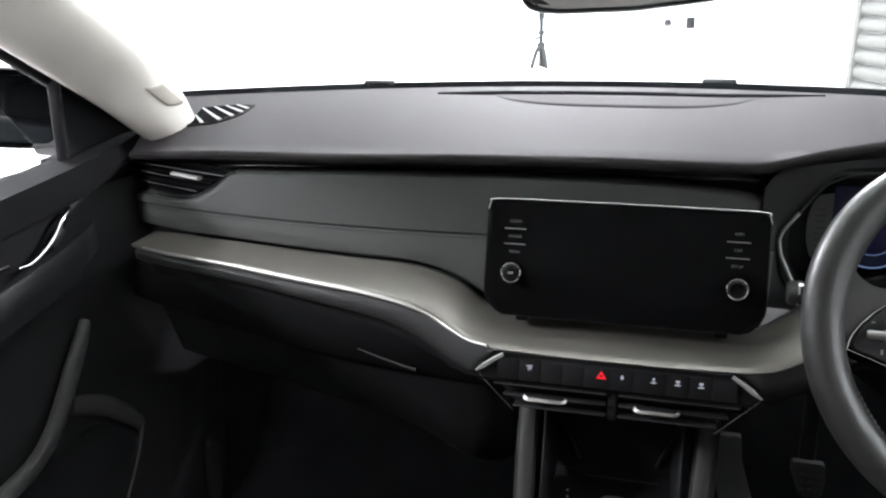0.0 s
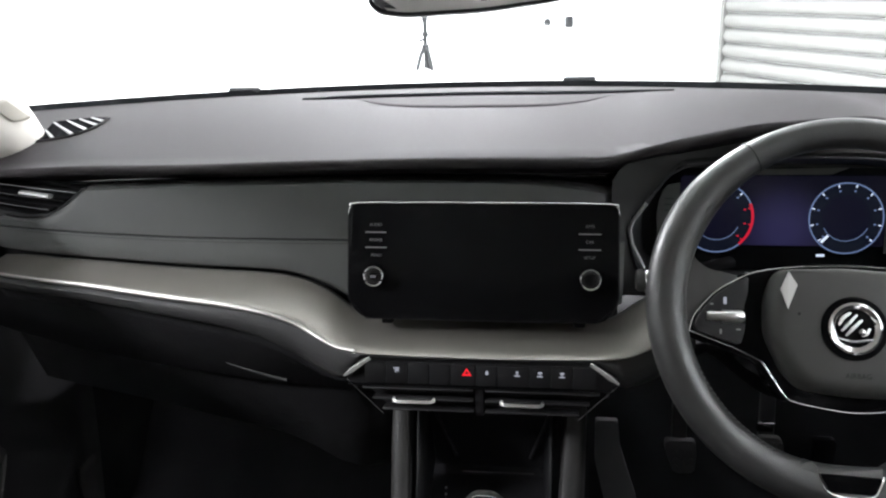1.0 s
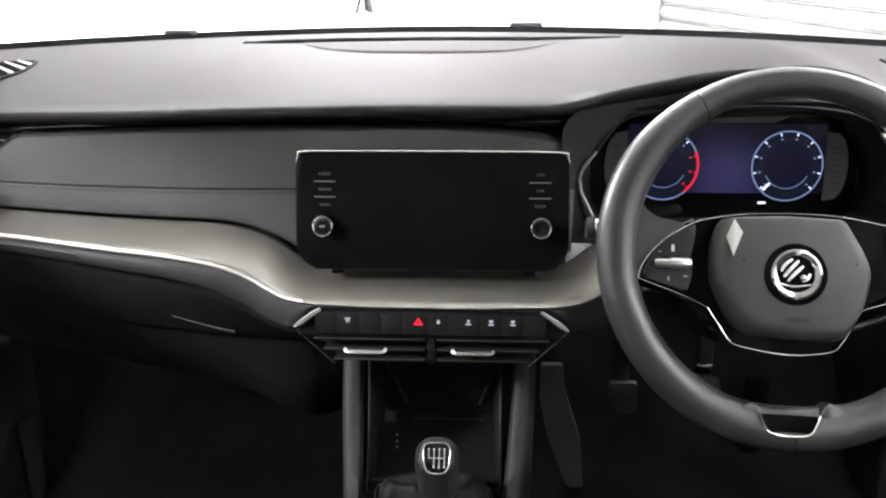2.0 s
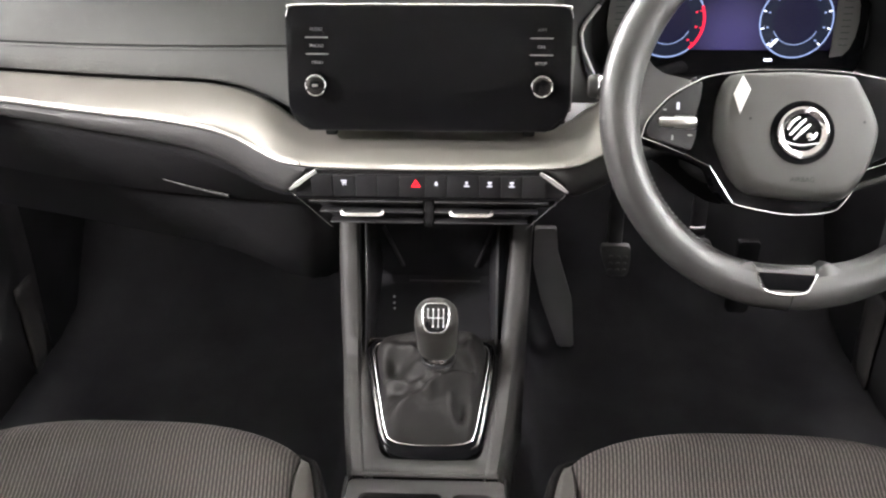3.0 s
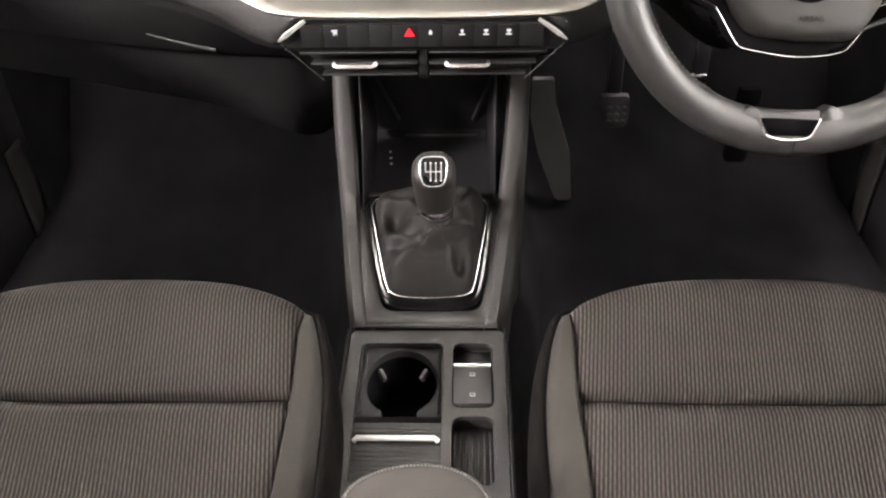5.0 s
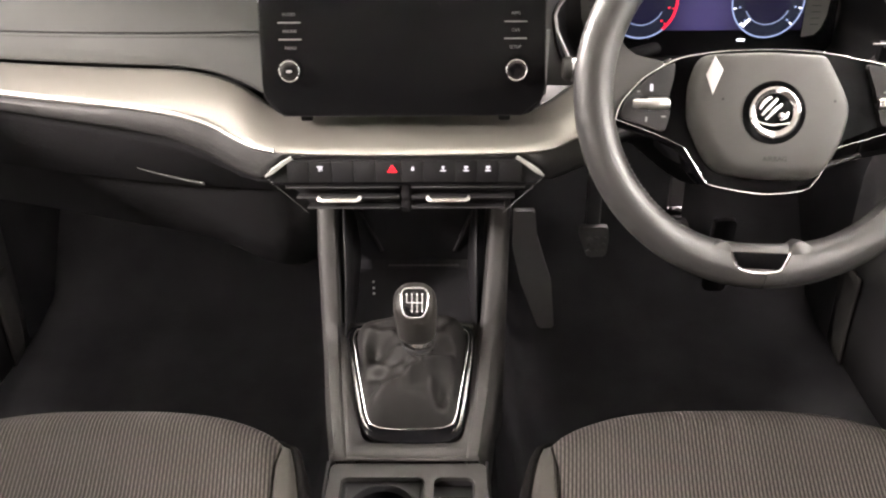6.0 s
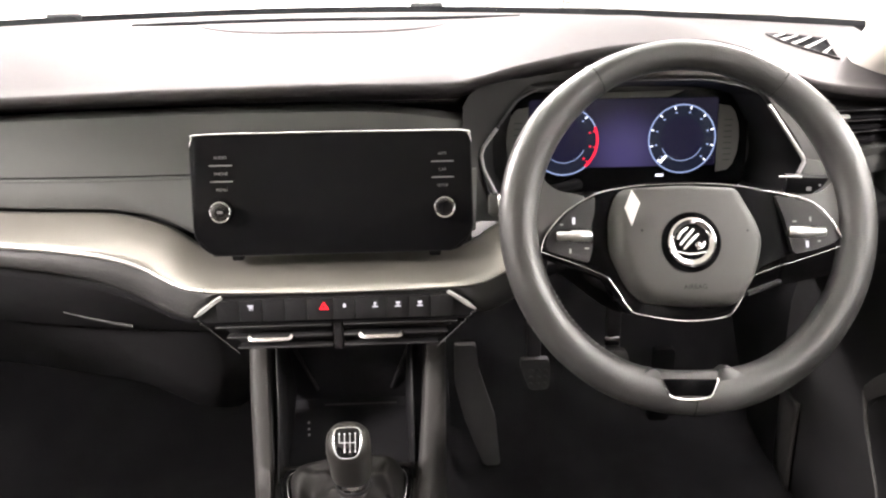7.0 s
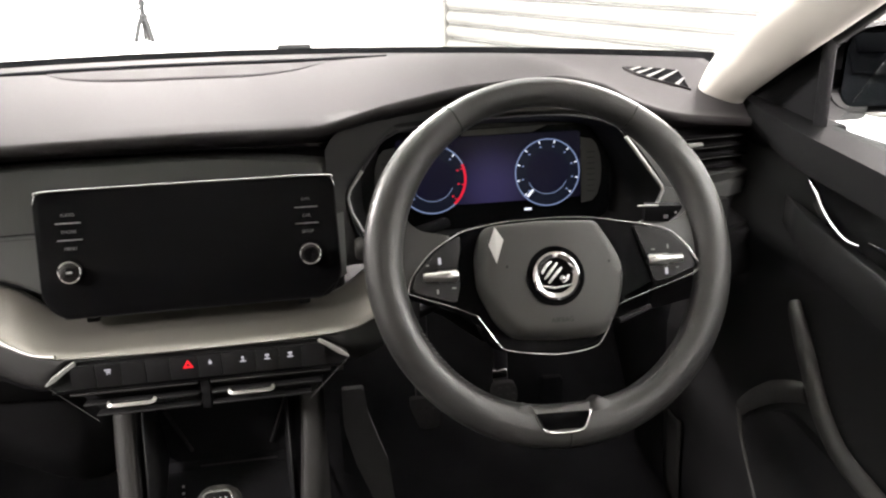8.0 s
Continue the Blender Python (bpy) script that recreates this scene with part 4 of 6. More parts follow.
# ---- centre stack: switch bar and vents ----
FACE = basis((0, 0.0, 0), (1, 0, 0), (0, 0, 1), (0, -1, 0))
stack = thing("switch_bar", (0, 0.02, 0.5), "black switch bar with centre air vents and chrome corners", "switch panel")
hexa = [(-0.141, 0.551), (-0.112, 0.572), (0.112, 0.572), (0.141, 0.551), (0.130, 0.5405), (-0.130, 0.5405)]
slab("bar_face", soften(hexa, 0.003), -0.012, 0.0, FACE, BLACK, stack, 0.001, "black switch strip")
edges = [-0.118, -0.096, -0.073, -0.051, -0.029, -0.003, 0.019, 0.051, 0.073, 0.0945, 0.118]
for a, b in zip(edges, edges[1:]):
    w = b - a - 0.0005
    box("switch_key", (w, 0.004, 0.0235), Matrix.Translation(((a + b) / 2, -0.001, 0.5555)), BLACK, stack, 0.0004)
for s in (-1, 1):
    sweep("chrome_corner", [Vector((s * x, y, z)) for x, y, z in ((0.1405, -0.003, 0.5505), (0.132, -0.0035, 0.557), (0.122, -0.003, 0.5645), (0.112, -0.002, 0.5710))], [(-0.0030, -0.0014), (0.0030, -0.0014), (0.0022, 0.0014), (-0.0022, 0.0014)], BRUSHED, stack, (0, -1, 0), label="chrome corner piece", taper=lambda t: 0.35 + 0.65 * min(1.0, 3.0 * t) - 0.35 * t)
    tube("chrome_line", [(s * 0.139, -0.001, 0.547), (s * 0.101, 0.001, 0.506)], 0.0004, PEDAL, stack, "thin grey edge")
tube("top_line", [(-0.112, -0.002, 0.5722), (0.112, -0.002, 0.5722)], 0.0006, PIANO, stack)
vent = slab("vent_back", soften([(-0.133, 0.541), (0.133, 0.541), (0.101, 0.505), (-0.101, 0.505)], 0.003), -0.05, -0.022, FACE, BLACK, stack, 0.0, "black vent recess")
for k, z in enumerate((0.5345, 0.5225, 0.5105)):
    hw = 0.128 - (0.541 - z) * 0.85
    for a, b in ((-hw, -0.006), (0.006, hw)):
        box("vent_slat", (b - a, 0.018, 0.0024), Matrix.Translation(((a + b) / 2, 0.008, z)) @ pose(0, 0, 0, -14), DARK, vent, 0.0010)
box("vent_divider", (0.009, 0.014, 0.036), Matrix.Translation((0, 0.011, 0.5225)), BLACK, vent, 0.002)
for a, b in ((-0.090, -0.046), (0.022, 0.066)):
    sweep("vent_tab", [Vector(p) for p in ((a + 0.0005, 0.000, 0.5258), (a + 0.0018, -0.004, 0.5245), (a + 0.005, -0.0055, 0.5240), (b - 0.005, -0.0055, 0.5240), (b - 0.0018, -0.004, 0.5245), (b - 0.0005, 0.000, 0.5258))], [(-0.0011, -0.0018), (0.0011, -0.0018), (0.0011, 0.0018), (-0.0011, 0.0018)], MATTSILVER, vent, Vector((0, 0.75, 0.66)), label="silver vent slider")
slab("vent_frame", soften([(-0.137, 0.5425), (0.137, 0.5425), (0.137, 0.540), (-0.137, 0.540)], 0.0004), -0.004, 0.001, FACE, PIANO, stack)


def icon(x, z, bars, mat=INK):
    for bx, bz, w, h in bars:
        bx, bz, w, h = bx * 0.85, bz * 0.85, w * 0.8, h * 0.8
        slab("symbol", [(x + bx - w / 2, z + bz - h / 2), (x + bx + w / 2, z + bz - h / 2), (x + bx + w / 2, z + bz + h / 2), (x + bx - w / 2, z + bz + h / 2)], 0.003, 0.0034, FACE, mat, stack, 0, "", 2)


icon(-0.0845, 0.5600, [(0, 0.0018, 0.0075, 0.0016), (0.0005, -0.0008, 0.005, 0.0018), (-0.001, -0.0032, 0.0016, 0.0016), (0.002, -0.0030, 0.001, 0.0012)])
icon(0.0085, 0.5590, [(0, -0.0004, 0.0036, 0.0042), (0, 0.0026, 0.0020, 0.0009)])
for cx in (0.039, 0.062, 0.084):
    icon(cx, 0.5590, [(0, 0.0020, 0.0032 if cx < 0.05 else 0.0052, 0.0024), (0, -0.0006, 0.0020, 0.0016), (0, -0.0027, 0.0072, 0.0014)])
tri_o, tri_i = [(0, 0.0048), (-0.0050, -0.0038), (0.0050, -0.0038)], [(0, 0.0016), (-0.0020, -0.0019), (0.0020, -0.0019)]
bm = bmesh.new()
vo = [bm.verts.new((-0.012 + a, -0.0034, 0.5590 + b)) for a, b in tri_o]
vi = [bm.verts.new((-0.012 + a, -0.0034, 0.5590 + b)) for a, b in tri_i]
for i in range(3):
    bm.faces.new((vo[i], vo[(i + 1) % 3], vi[(i + 1) % 3], vi[i]))
hz = part("hazard_symbol", bm, REDINK, stack, "red warning triangle", False)
hz.modifiers.new("thickness", "SOLIDIFY").thickness = 0.0006

# ---- touch screen ----
TILT_S = 13.0
SC = basis((0, 0.048, 0.6605), (1, 0, 0), Vector((0, math.sin(radians(TILT_S)), math.cos(radians(TILT_S)))), Vector((0, -math.cos(radians(TILT_S)), math.sin(radians(TILT_S)))))
scr = thing("touch_screen", (0, 0.06, 0.6), "black free-standing touch screen, switched off, with chrome-ringed rotary knobs", "screen")
outline = soften([(-0.1405, 0.060), (0.1395, 0.060), (0.1415, -0.042), (0.128, -0.062), (-0.128, -0.062), (-0.1420, -0.042)], 0.011)
slab("housing", outline, -0.030, 0.0, SC, BLACK, scr, 0.002, "black plastic back")
slab("glass", [(x * 0.990, y * 0.985) for x, y in outline], -0.001, 0.0015, SC, SCREEN, scr, 0.0008, "dark glossy glass")
pathp = [SC @ Vector(p) for p in smooth_path([(-0.1398, 0.048, 0.001), (-0.1375, 0.0555, 0.001), (-0.1310, 0.0600, 0.001), (-0.06, 0.0608, 0.001), (0.06, 0.0608, 0.001), (0.1310, 0.0600, 0.001), (0.1375, 0.0555, 0.001), (0.1398, 0.048, 0.001)], 6)]
tube("chrome_edge", pathp, 0.0012, CHROME, scr, "thin chrome upper edge", taper=lambda t: 0.35 + 0.65 * math.sin(math.pi * t) ** 0.4)
tube("lower_edge", [SC @ Vector(p) for p in ((-0.136, -0.045, 0.001), (-0.122, -0.0615, 0.001), (0.118, -0.0615, 0.001), (0.134, -0.048, 0.001))], 0.0006, BLACK, scr)
for s, words in ((-1, ("AUDIO", "PHONE", "MENU")), (1, ("APPS", "CAR", "SETUP"))):
    cx = s * 0.1105
    for k, wd in enumerate(words):
        lettering("label", wd, 0.0041, SC @ Matrix.Translation((cx, 0.0375 - 0.0160 * k, 0.0016)), DIMINK, scr)
        if k < 2:
            box("key_line", (0.0225, 0.0009, 0.0006), SC @ Matrix.Translation((cx, 0.0298 - 0.0160 * k, 0.0018)), MATTSILVER, scr, 0.0)
    kn = lathe("knob", [(0.0118, 0.0), (0.0118, 0.003), (0.0112, 0.010), (0.0098, 0.0118), (0.0080, 0.0120)], SC @ Matrix.Translation((cx + s * 0.001, -0.0155, 0.001)), DARKCHROME, scr, 32, "dark chrome rotary knob")
    tube("knob_ring", [SC @ Matrix.Translation((cx + s * 0.001, -0.0155, 0.0128)) @ Vector((0.0099 * math.cos(2 * math.pi * k / 28), 0.0099 * math.sin(2 * math.pi * k / 28), 0)) for k in range(28)], 0.0007, CHROME, kn, "thin chrome ring", 6, loop=True)
    lathe("knob_cap", [(0.0048 if s < 0 else 0.0066, 0.0), (0.0048 if s < 0 else 0.0066, 0.0006), (0.0, 0.0010)], SC @ Matrix.Translation((cx + s * 0.001, -0.0155, 0.0126)), PIANO, kn, 28)
    if s < 0:
        box("power_mark", (0.0055, 0.0022, 0.0004), SC @ Matrix.Translation((cx + s * 0.001, -0.0155, 0.0138)), MATTSILVER, kn, 0.0)
for cx in (-0.102, 0.102):
    box("foot", (0.012, 0.012, 0.010), SC @ Matrix.Translation((cx, -0.0635, -0.018)), SHADEBLACK, scr, 0.002)
# ---- instrument cluster ----
clu = thing("instrument_cluster", (0.345, 0.2, 0.6), "digital instrument display with two lit round gauges in a black binnacle", "instrument cluster")
OUT = [(0.157, 0.672), (0.172, 0.704), (0.200, 0.737), (0.234, 0.748), (0.40, 0.752), (0.452, 0.740), (0.474, 0.723), (0.523, 0.660), (0.512, 0.630), (0.46, 0.606), (0.22, 0.606), (0.172, 0.616)]
INN = [(0.179, 0.660), (0.186, 0.704), (0.212, 0.724), (0.245, 0.730), (0.40, 0.730), (0.448, 0.724), (0.466, 0.712), (0.492, 0.660), (0.486, 0.622), (0.46, 0.610), (0.23, 0.610), (0.188, 0.620)]
o3 = smooth_path([(x, 0, z) for x, z in OUT], 4, True)
i3 = smooth_path([(x, 0, z) for x, z in INN], 4, True)
FY = 0.130
rows = [[(p.x, FY - 0.004, p.z + 0.006) for p in o3], [(p.x, FY, p.z) for p in o3], [(p.x + (q.x - p.x) * 0.5, FY + 0.035, p.z + (q.z - p.z) * 0.5) for p, q in zip(o3, i3)], [(q.x, FY + 0.072, q.z) for q in i3]]
bm = grid(rows, True)
bm.verts.ensure_lookup_table()
n = len(o3)
bm.faces.new(bm.verts[-n:])
part("binnacle", bm, DARK, clu, "black binnacle surround")
# surround plate between binnacle and dash; darker grey imitates its turning from light
mid = Vector((0.345, 0, 0.66))
flare_out = []
for p in o3:
    d = p - mid
    k = min(1.0, max(0.0, (-d.x - 0.09) / 0.06)) * min(1.0, max(0.0, (p.z - 0.615) / 0.04))   # the left flank runs forward to meet the panel
    deep = FY + 0.012 if d.z > 0 else FY
    flare_out.append((max(0.1345, p.x + d.x * (0.34 if d.x < 0 else 0.16)), deep * (1 - k) + 0.0965 * k, p.z + d.z * 0.22))
bm = grid([[(p.x, FY - 0.001, p.z) for p in o3], flare_out], True)
part("surround", bm, STRIPGREY, clu, "plate round the binnacle edge, shade put into its grey")
# one chrome edge; its bright and dim reflections are painted with separate metals
sweep("chrome_side", [Vector((x, FY - 0.006, z)) for x, z in ((0.177, 0.624), (0.160, 0.658), (0.157, 0.674), (0.160, 0.684), (0.174, 0.704))], circle(0.0022, 8), BRUSHED, clu, (0, -1, 0), label="binnacle edge, brighter metal where it catches light")
tube("chrome_side", smooth_path([(0.174, FY - 0.006, 0.704), (0.188, FY - 0.006, 0.724), (0.201, FY - 0.006, 0.738), (0.234, FY - 0.006, 0.748), (0.33, FY - 0.006, 0.7535), (0.40, FY - 0.006, 0.7525), (0.445, FY - 0.006, 0.744)], 6), 0.0011, STEEL, clu, "binnacle edge, duller metal where it reflects less", taper=lambda t: 1.4 - 1.0 * t)
sweep("chrome_side", [Vector((x, FY - 0.006, z)) for x, z in ((0.473, 0.724), (0.498, 0.693), (0.521, 0.664), (0.523, 0.658), (0.519, 0.646), (0.512, 0.631))], circle(0.0024, 8), BRUSHED, clu, (0, -1, 0), label="binnacle edge, brighter metal where it catches light")
tube("chrome_foot", smooth_path([(0.227, FY + 0.01, 0.611), (0.27, FY + 0.01, 0.613), (0.29, FY + 0.01, 0.621)], 5), 0.0010, BRUSHED, clu)
slab("cheek", soften([(0.5255, 0.661), (0.560, 0.655), (0.570, 0.60), (0.5145, 0.625)], 0.003), -0.004, 0.0, basis((0, FY - 0.003, 0), (1, 0, 0), (0, 0, 1), (0, -1, 0)), PANEL, clu, 0.001, "dark grey cheek beside the binnacle")
TC = radians(10)
DM = basis((0.345, 0.190, 0.668), (1, 0, 0), Vector((0, math.sin(TC), math.cos(TC))), Vector((0, -math.cos(TC), math.sin(TC))))
slab("lens", rounded(0.284, 0.118, 0.02), -0.003, 0.0, DM @ Matrix.Translation((-0.004, 0, 0)), DEEPGLOSS, clu, 0.0)
slab("display", rounded(0.2255, 0.080, 0.004), 0.0, 0.0008, DM @ Matrix.Translation((-0.012, 0.010, 0)), DISPLAY, clu, 0.0, "lit dark blue display")


def gauge(cx, cz, red):
    g = DM @ Matrix.Translation((cx, cz, 0.001))
    base = lathe("gauge", [(0.041, 0.0), (0.041, 0.0003), (0.0, 0.0003)], g, DIALDARK, clu, 48, "round gauge with lit ring")
    ring("band", 0.0262, 0.0394, 0, 360, g @ Matrix.Translation((0, 0, 0.0003)), RINGBLUE, base, 64)
    ring("rim", 0.0394, 0.0408, 0, 360, g @ Matrix.Translation((0, 0, 0.0005)), RINGSKY, base, 64)
    if red:
        ring("red_arc", 0.0382, 0.0409, -50, 24, g @ Matrix.Translation((0, 0, 0.0008)), RINGRED, base, 24)
    for k in range(10):
        a = 222 - k * 29.3
        hot = red and -60 < a < 30
        m = g @ pose(0, 0, 0.0009, 0, 0, a) @ Matrix.Translation((0.0374, 0, 0))
        box("tick", (0.0034, 0.0013, 0.0004), m, RINGRED if hot else RINGWHITE, base, 0.0)
        m = g @ pose(0, 0, 0.0009, 0, 0, a) @ Matrix.Translation((0.0318, 0, 0)) @ pose(0, 0, 0, 0, 0, -a)
        box("numeral", (0.0024, 0.0018, 0.0003), m, RINGRED if hot else RINGSKY, base, 0.0)
    ring("inner_arc", 0.0256, 0.0263, 205, 335, g @ Matrix.Translation((0, 0, 0.0006)), RINGSKY, base, 24)
    return base, g


gauge(-0.083, 0.002, True)
base, g = gauge(0.0585, 0.002, False)
slab("needle", [(-0.0012, 0.027), (0.0012, 0.027), (0.0016, 0.038), (-0.0016, 0.038)], 0.0008, 0.0014, g @ pose(0, 0, 0, 0, 0, 137), RINGWHITE, base, 0.0)
box("readout", (0.009, 0.0026, 0.0004), DM @ Matrix.Translation((0.033, -0.041, 0.001)), RINGWHITE, clu, 0.0)
for s, cx in ((-1, -0.1255), (1, 0.1015)):
    pts = [(0, -0.040), (0, 0.040)] + [(s * 0.026 * math.cos(radians(a)) ** 0.6, 0.040 * math.sin(radians(a))) for a in (70, 50, 25, 0, -25, -50, -70)]
    sg = slab("side_gauge", pts, 0.0, 0.0012, DM @ Matrix.Translation((cx, 0.002, 0)), SIDEGREY, clu, 0.0, "grey side gauge with fine bars")
    for k in range(8):
        box("gauge_bar", (0.010, 0.001, 0.0006), DM @ Matrix.Translation((cx + s * 0.012, -0.024 + 0.0068 * k, 0.0014)), DARK, sg, 0.0)
slab("indicator_strip", soften([(-0.046, 0.0510), (0.040, 0.0515), (0.059, 0.0590), (-0.046, 0.0575)], 0.001), 0.0, 0.001, DM, SIDEGREY, clu, 0.0, "grey indicator strip")

# ---- steering wheel ----
WC = Vector((0.3361, -0.0406, 0.6547))
TW = radians(26.22)
WM = basis(WC, (1, 0, 0), Vector((0, math.sin(TW), math.cos(TW))), Vector((0, -math.cos(TW), math.sin(TW)))) @ pose(0, 0, 0, 0, 0.65, -0.74) @ Matrix.Scale(0.960, 4)
wh = thing("steering_wheel", (0.3507, 0.02, 0.52), "black leather steering wheel with chrome accents and grey hub pad", "steering wheel")
# shears and shifts the spoke layout to fit the camera's view
AFF = Matrix(((0.9735, 0.1043, 0, -0.0037), (-0.0304, 0.9691, 0, -0.0055), (0, 0, 1, 0), (0, 0, 0, 1)))
RIM = 0.1683


def rim_out(deg):
    """Outer half width of the rim section: slimmer over the crest."""
    return 0.0185 - 0.0085 * math.exp(-((deg - 90) / 50) ** 4)


rows = []
for k in range(96):
    t = 2 * math.pi * k / 96
    deg = math.degrees(t) % 360
    low = math.exp(-((deg - 270) / 20) ** 2)
    grip = math.exp(-((deg - 30) / 22) ** 2) + math.exp(-((deg - 150) / 22) ** 2)
    rad_in = 0.0185 + 0.006 * low + 0.0012 * grip
    r = []
    for a in range(16):
        q = 2 * math.pi * a / 16
        cr = math.cos(q)
        rr = RIM + (rim_out(deg) if cr > 0 else rad_in) * cr
        r.append((rr * math.cos(t), rr * math.sin(t), (0.0165 + 0.001 * grip) * math.sin(q)))
    rows.append(r)
rows.append(rows[0])
bm = grid(rows, True)
bmesh.ops.remove_doubles(bm, verts=bm.verts, dist=1e-6)
bmesh.ops.transform(bm, matrix=WM, verts=bm.verts)
part("rim", bm, LEATHER, wh, "black leather rim")
for a in (55.4, 122.9, 268.4):
    c = Vector((RIM * math.cos(radians(a)), RIM * math.sin(radians(a)), 0))
    rd = Vector((math.cos(radians(a)), math.sin(radians(a)), 0))
    if a > 200:
        pts = [c + rd * 0.0190 * math.cos(t) + Vector((0, 0, 0.0172)) * math.sin(t) for t in steps(-0.3, 1.45, 12)]
    else:
        pts = [c + rd * ((rim_out(a) if math.cos(t) > 0 else 0.0185) + 0.0002) * math.cos(t) + Vector((0, 0, 0.0168)) * math.sin(t) for t in steps(0, 2 * math.pi, 20)]
    tube("rim_seam", [WM @ p for p in pts], 0.0006, BLACK, wh, "stitched seam", up=WM.to_3x3() @ Vector((-rd.y, rd.x, 0)))
# rows of stitches on the inner side of the lower rim
for a in list(range(205, 243, 2)) + list(range(300, 336, 2)):
    t = radians(a)
    box("stitch", (0.0010, 0.0042, 0.0010), WM @ Matrix.Translation(((RIM - 0.0165) * math.cos(t), (RIM - 0.0165) * math.sin(t), 0.010)) @ pose(0, 0, 0, 0, 0, a + 22), THREADDARK, wh, 0.0)

K = 0.000463


def wl(px, py):
    """Place on the wheel plane from pixel positions in the camera's view."""
    return ((px - 432.5) * K, (433.5 - py) * K)


WI = WM @ AFF
# spoke body in gloss black with leather wings
wing = soften([wl(112, 500), wl(122, 430), wl(200, 372), wl(270, 350), wl(350, 336), wl(500, 333), wl(600, 350), wl(700, 360), wl(752, 405), wl(775, 450), wl(690, 478), wl(592, 525), wl(578, 575), wl(545, 612), wl(480, 632), wl(400, 636), wl(322, 622), wl(288, 588), wl(272, 552), wl(215, 530)], 0.006)
slab("spoke_body", wing, -0.022, -0.004, WI, DEEPGLOSS, wh, 0.004, "gloss black spoke body")
for s in (-1, 1):
    pts = [(-0.1640, 0.0680), (-0.1530, 0.0640), (-0.1465, 0.0520), (-0.1400, 0.0385), (-0.1296, 0.0310), (-0.1100, 0.0270), (-0.1000, 0.0240), (-0.1231, 0.0080), (-0.1412, -0.0124), (-0.1468, -0.0272), (-0.1510, -0.0400), (-0.1570, -0.0520), (-0.1680, -0.0400), (-0.1690, 0.0119)] if s < 0 else [(0.1640, 0.0520), (0.1530, 0.0470), (0.1425, 0.0345), (0.1298, 0.0265), (0.1140, 0.0245), (0.1000, 0.0235), (0.1201, 0.0173), (0.1421, -0.0043), (0.1534, -0.0221), (0.1525, -0.0380), (0.1520, -0.0540), (0.1600, -0.0620), (0.1690, -0.0400), (0.1700, 0.0119)]
    slab("spoke_wing", soften(pts, 0.004), -0.014, 0.0005, WM, LEATHER, wh, 0.004, "leather-covered spoke end", 3, 60)
    # chrome frame round the switches
    top = [(-0.1475, -0.0280), (-0.1419, -0.0118), (-0.1239, 0.0086), (-0.1060, 0.0200), (-0.0892, 0.0282), (-0.0640, 0.0330), (-0.0435, 0.0354)] if s < 0 else [(0.1528, -0.0224), (0.1421, -0.0033), (0.1330, 0.0080), (0.1201, 0.0183), (0.1000, 0.0240), (0.0727, 0.0290)]
    bot = [(-0.1475, -0.0280), (-0.1064, -0.0429), (-0.0825, -0.0539)] if s < 0 else [(0.1528, -0.0224), (0.1453, -0.0276), (0.0948, -0.0427), (0.0577, -0.0539)]
    sweep("chrome_frame", [WM @ Vector((p.x, p.y, 0.003)) for p in smooth_path([(x, y, 0) for x, y in top], 6)], circle(0.0009, 8, 0.0009), KNOBSILVER, wh, WM.to_3x3() @ Vector((0, 0, 1)), label="chrome edge above the switches", taper=lambda t: 1.25 - 0.8 * t)
    sweep("chrome_frame", [WM @ Vector((p.x, p.y, 0.003)) for p in smooth_path([(x, y, 0) for x, y in bot], 6)], circle(0.0006, 8, 0.0007), KNOBSILVER, wh, WM.to_3x3() @ Vector((0, 0, 1)), label="chrome edge under the switches", taper=lambda t: 1.1 - 0.4 * t)
    shape = ((-0.1440, -0.0255), (-0.1385, -0.0110), (-0.1214, 0.0077), (-0.1060, 0.0185), (-0.0930, 0.0250), (-0.0945, 0.0080), (-0.0985, -0.0066), (-0.0965, -0.0230), (-0.1010, -0.0395), (-0.1351, -0.0290)) if s < 0 else ((0.0850, 0.0245), (0.1000, 0.0215), (0.1199, 0.0160), (0.1400, -0.0031), (0.1490, -0.0200), (0.1208, -0.0305), (0.1010, -0.0340), (0.0936, -0.0010))
    pod = slab("switch_pod", soften(shape, 0.004), -0.006, 0.003, WM, DARK, wh, 0.0015, "dark grey switch pod")
    rx, ry = ((-0.1148, -0.0133), (0.1150, -0.0118))[s > 0]
    tb = WM @ Matrix.Translation((rx, ry, 0.003)) @ pose(0, 0, 0, 0, 90, 0)
    lathe("roller", [(0.0, -0.017), (0.0035, -0.017), (0.0045, -0.014), (0.0045, -0.004), (0.0058, -0.002), (0.0058, 0.015), (0.0042, 0.017), (0.0, 0.017)] if s < 0 else [(0.0, -0.019), (0.0042, -0.019), (0.0058, -0.017), (0.0058, 0.002), (0.0045, 0.004), (0.0040, 0.018), (0.0, 0.019)], tb, MATTSILVER, pod, 20, "silver thumb roller")
    for bx, by, w, h, ink in ((0.000, 0.0145, 0.0028, 0.0065, INK), (-0.012, 0.011, 0.0030, 0.0014, DIMINK), (-0.004, -0.0145, 0.0018, 0.0044, GREYPRINT), (0.012, -0.012, 0.0040, 0.0014, GREYPRINT)):
        box("mark", (w, h, 0.0004), WM @ Matrix.Translation((rx - s * bx, ry - s * by * (1 if s < 0 else 0.85), 0.0032)), ink, pod, 0.0)
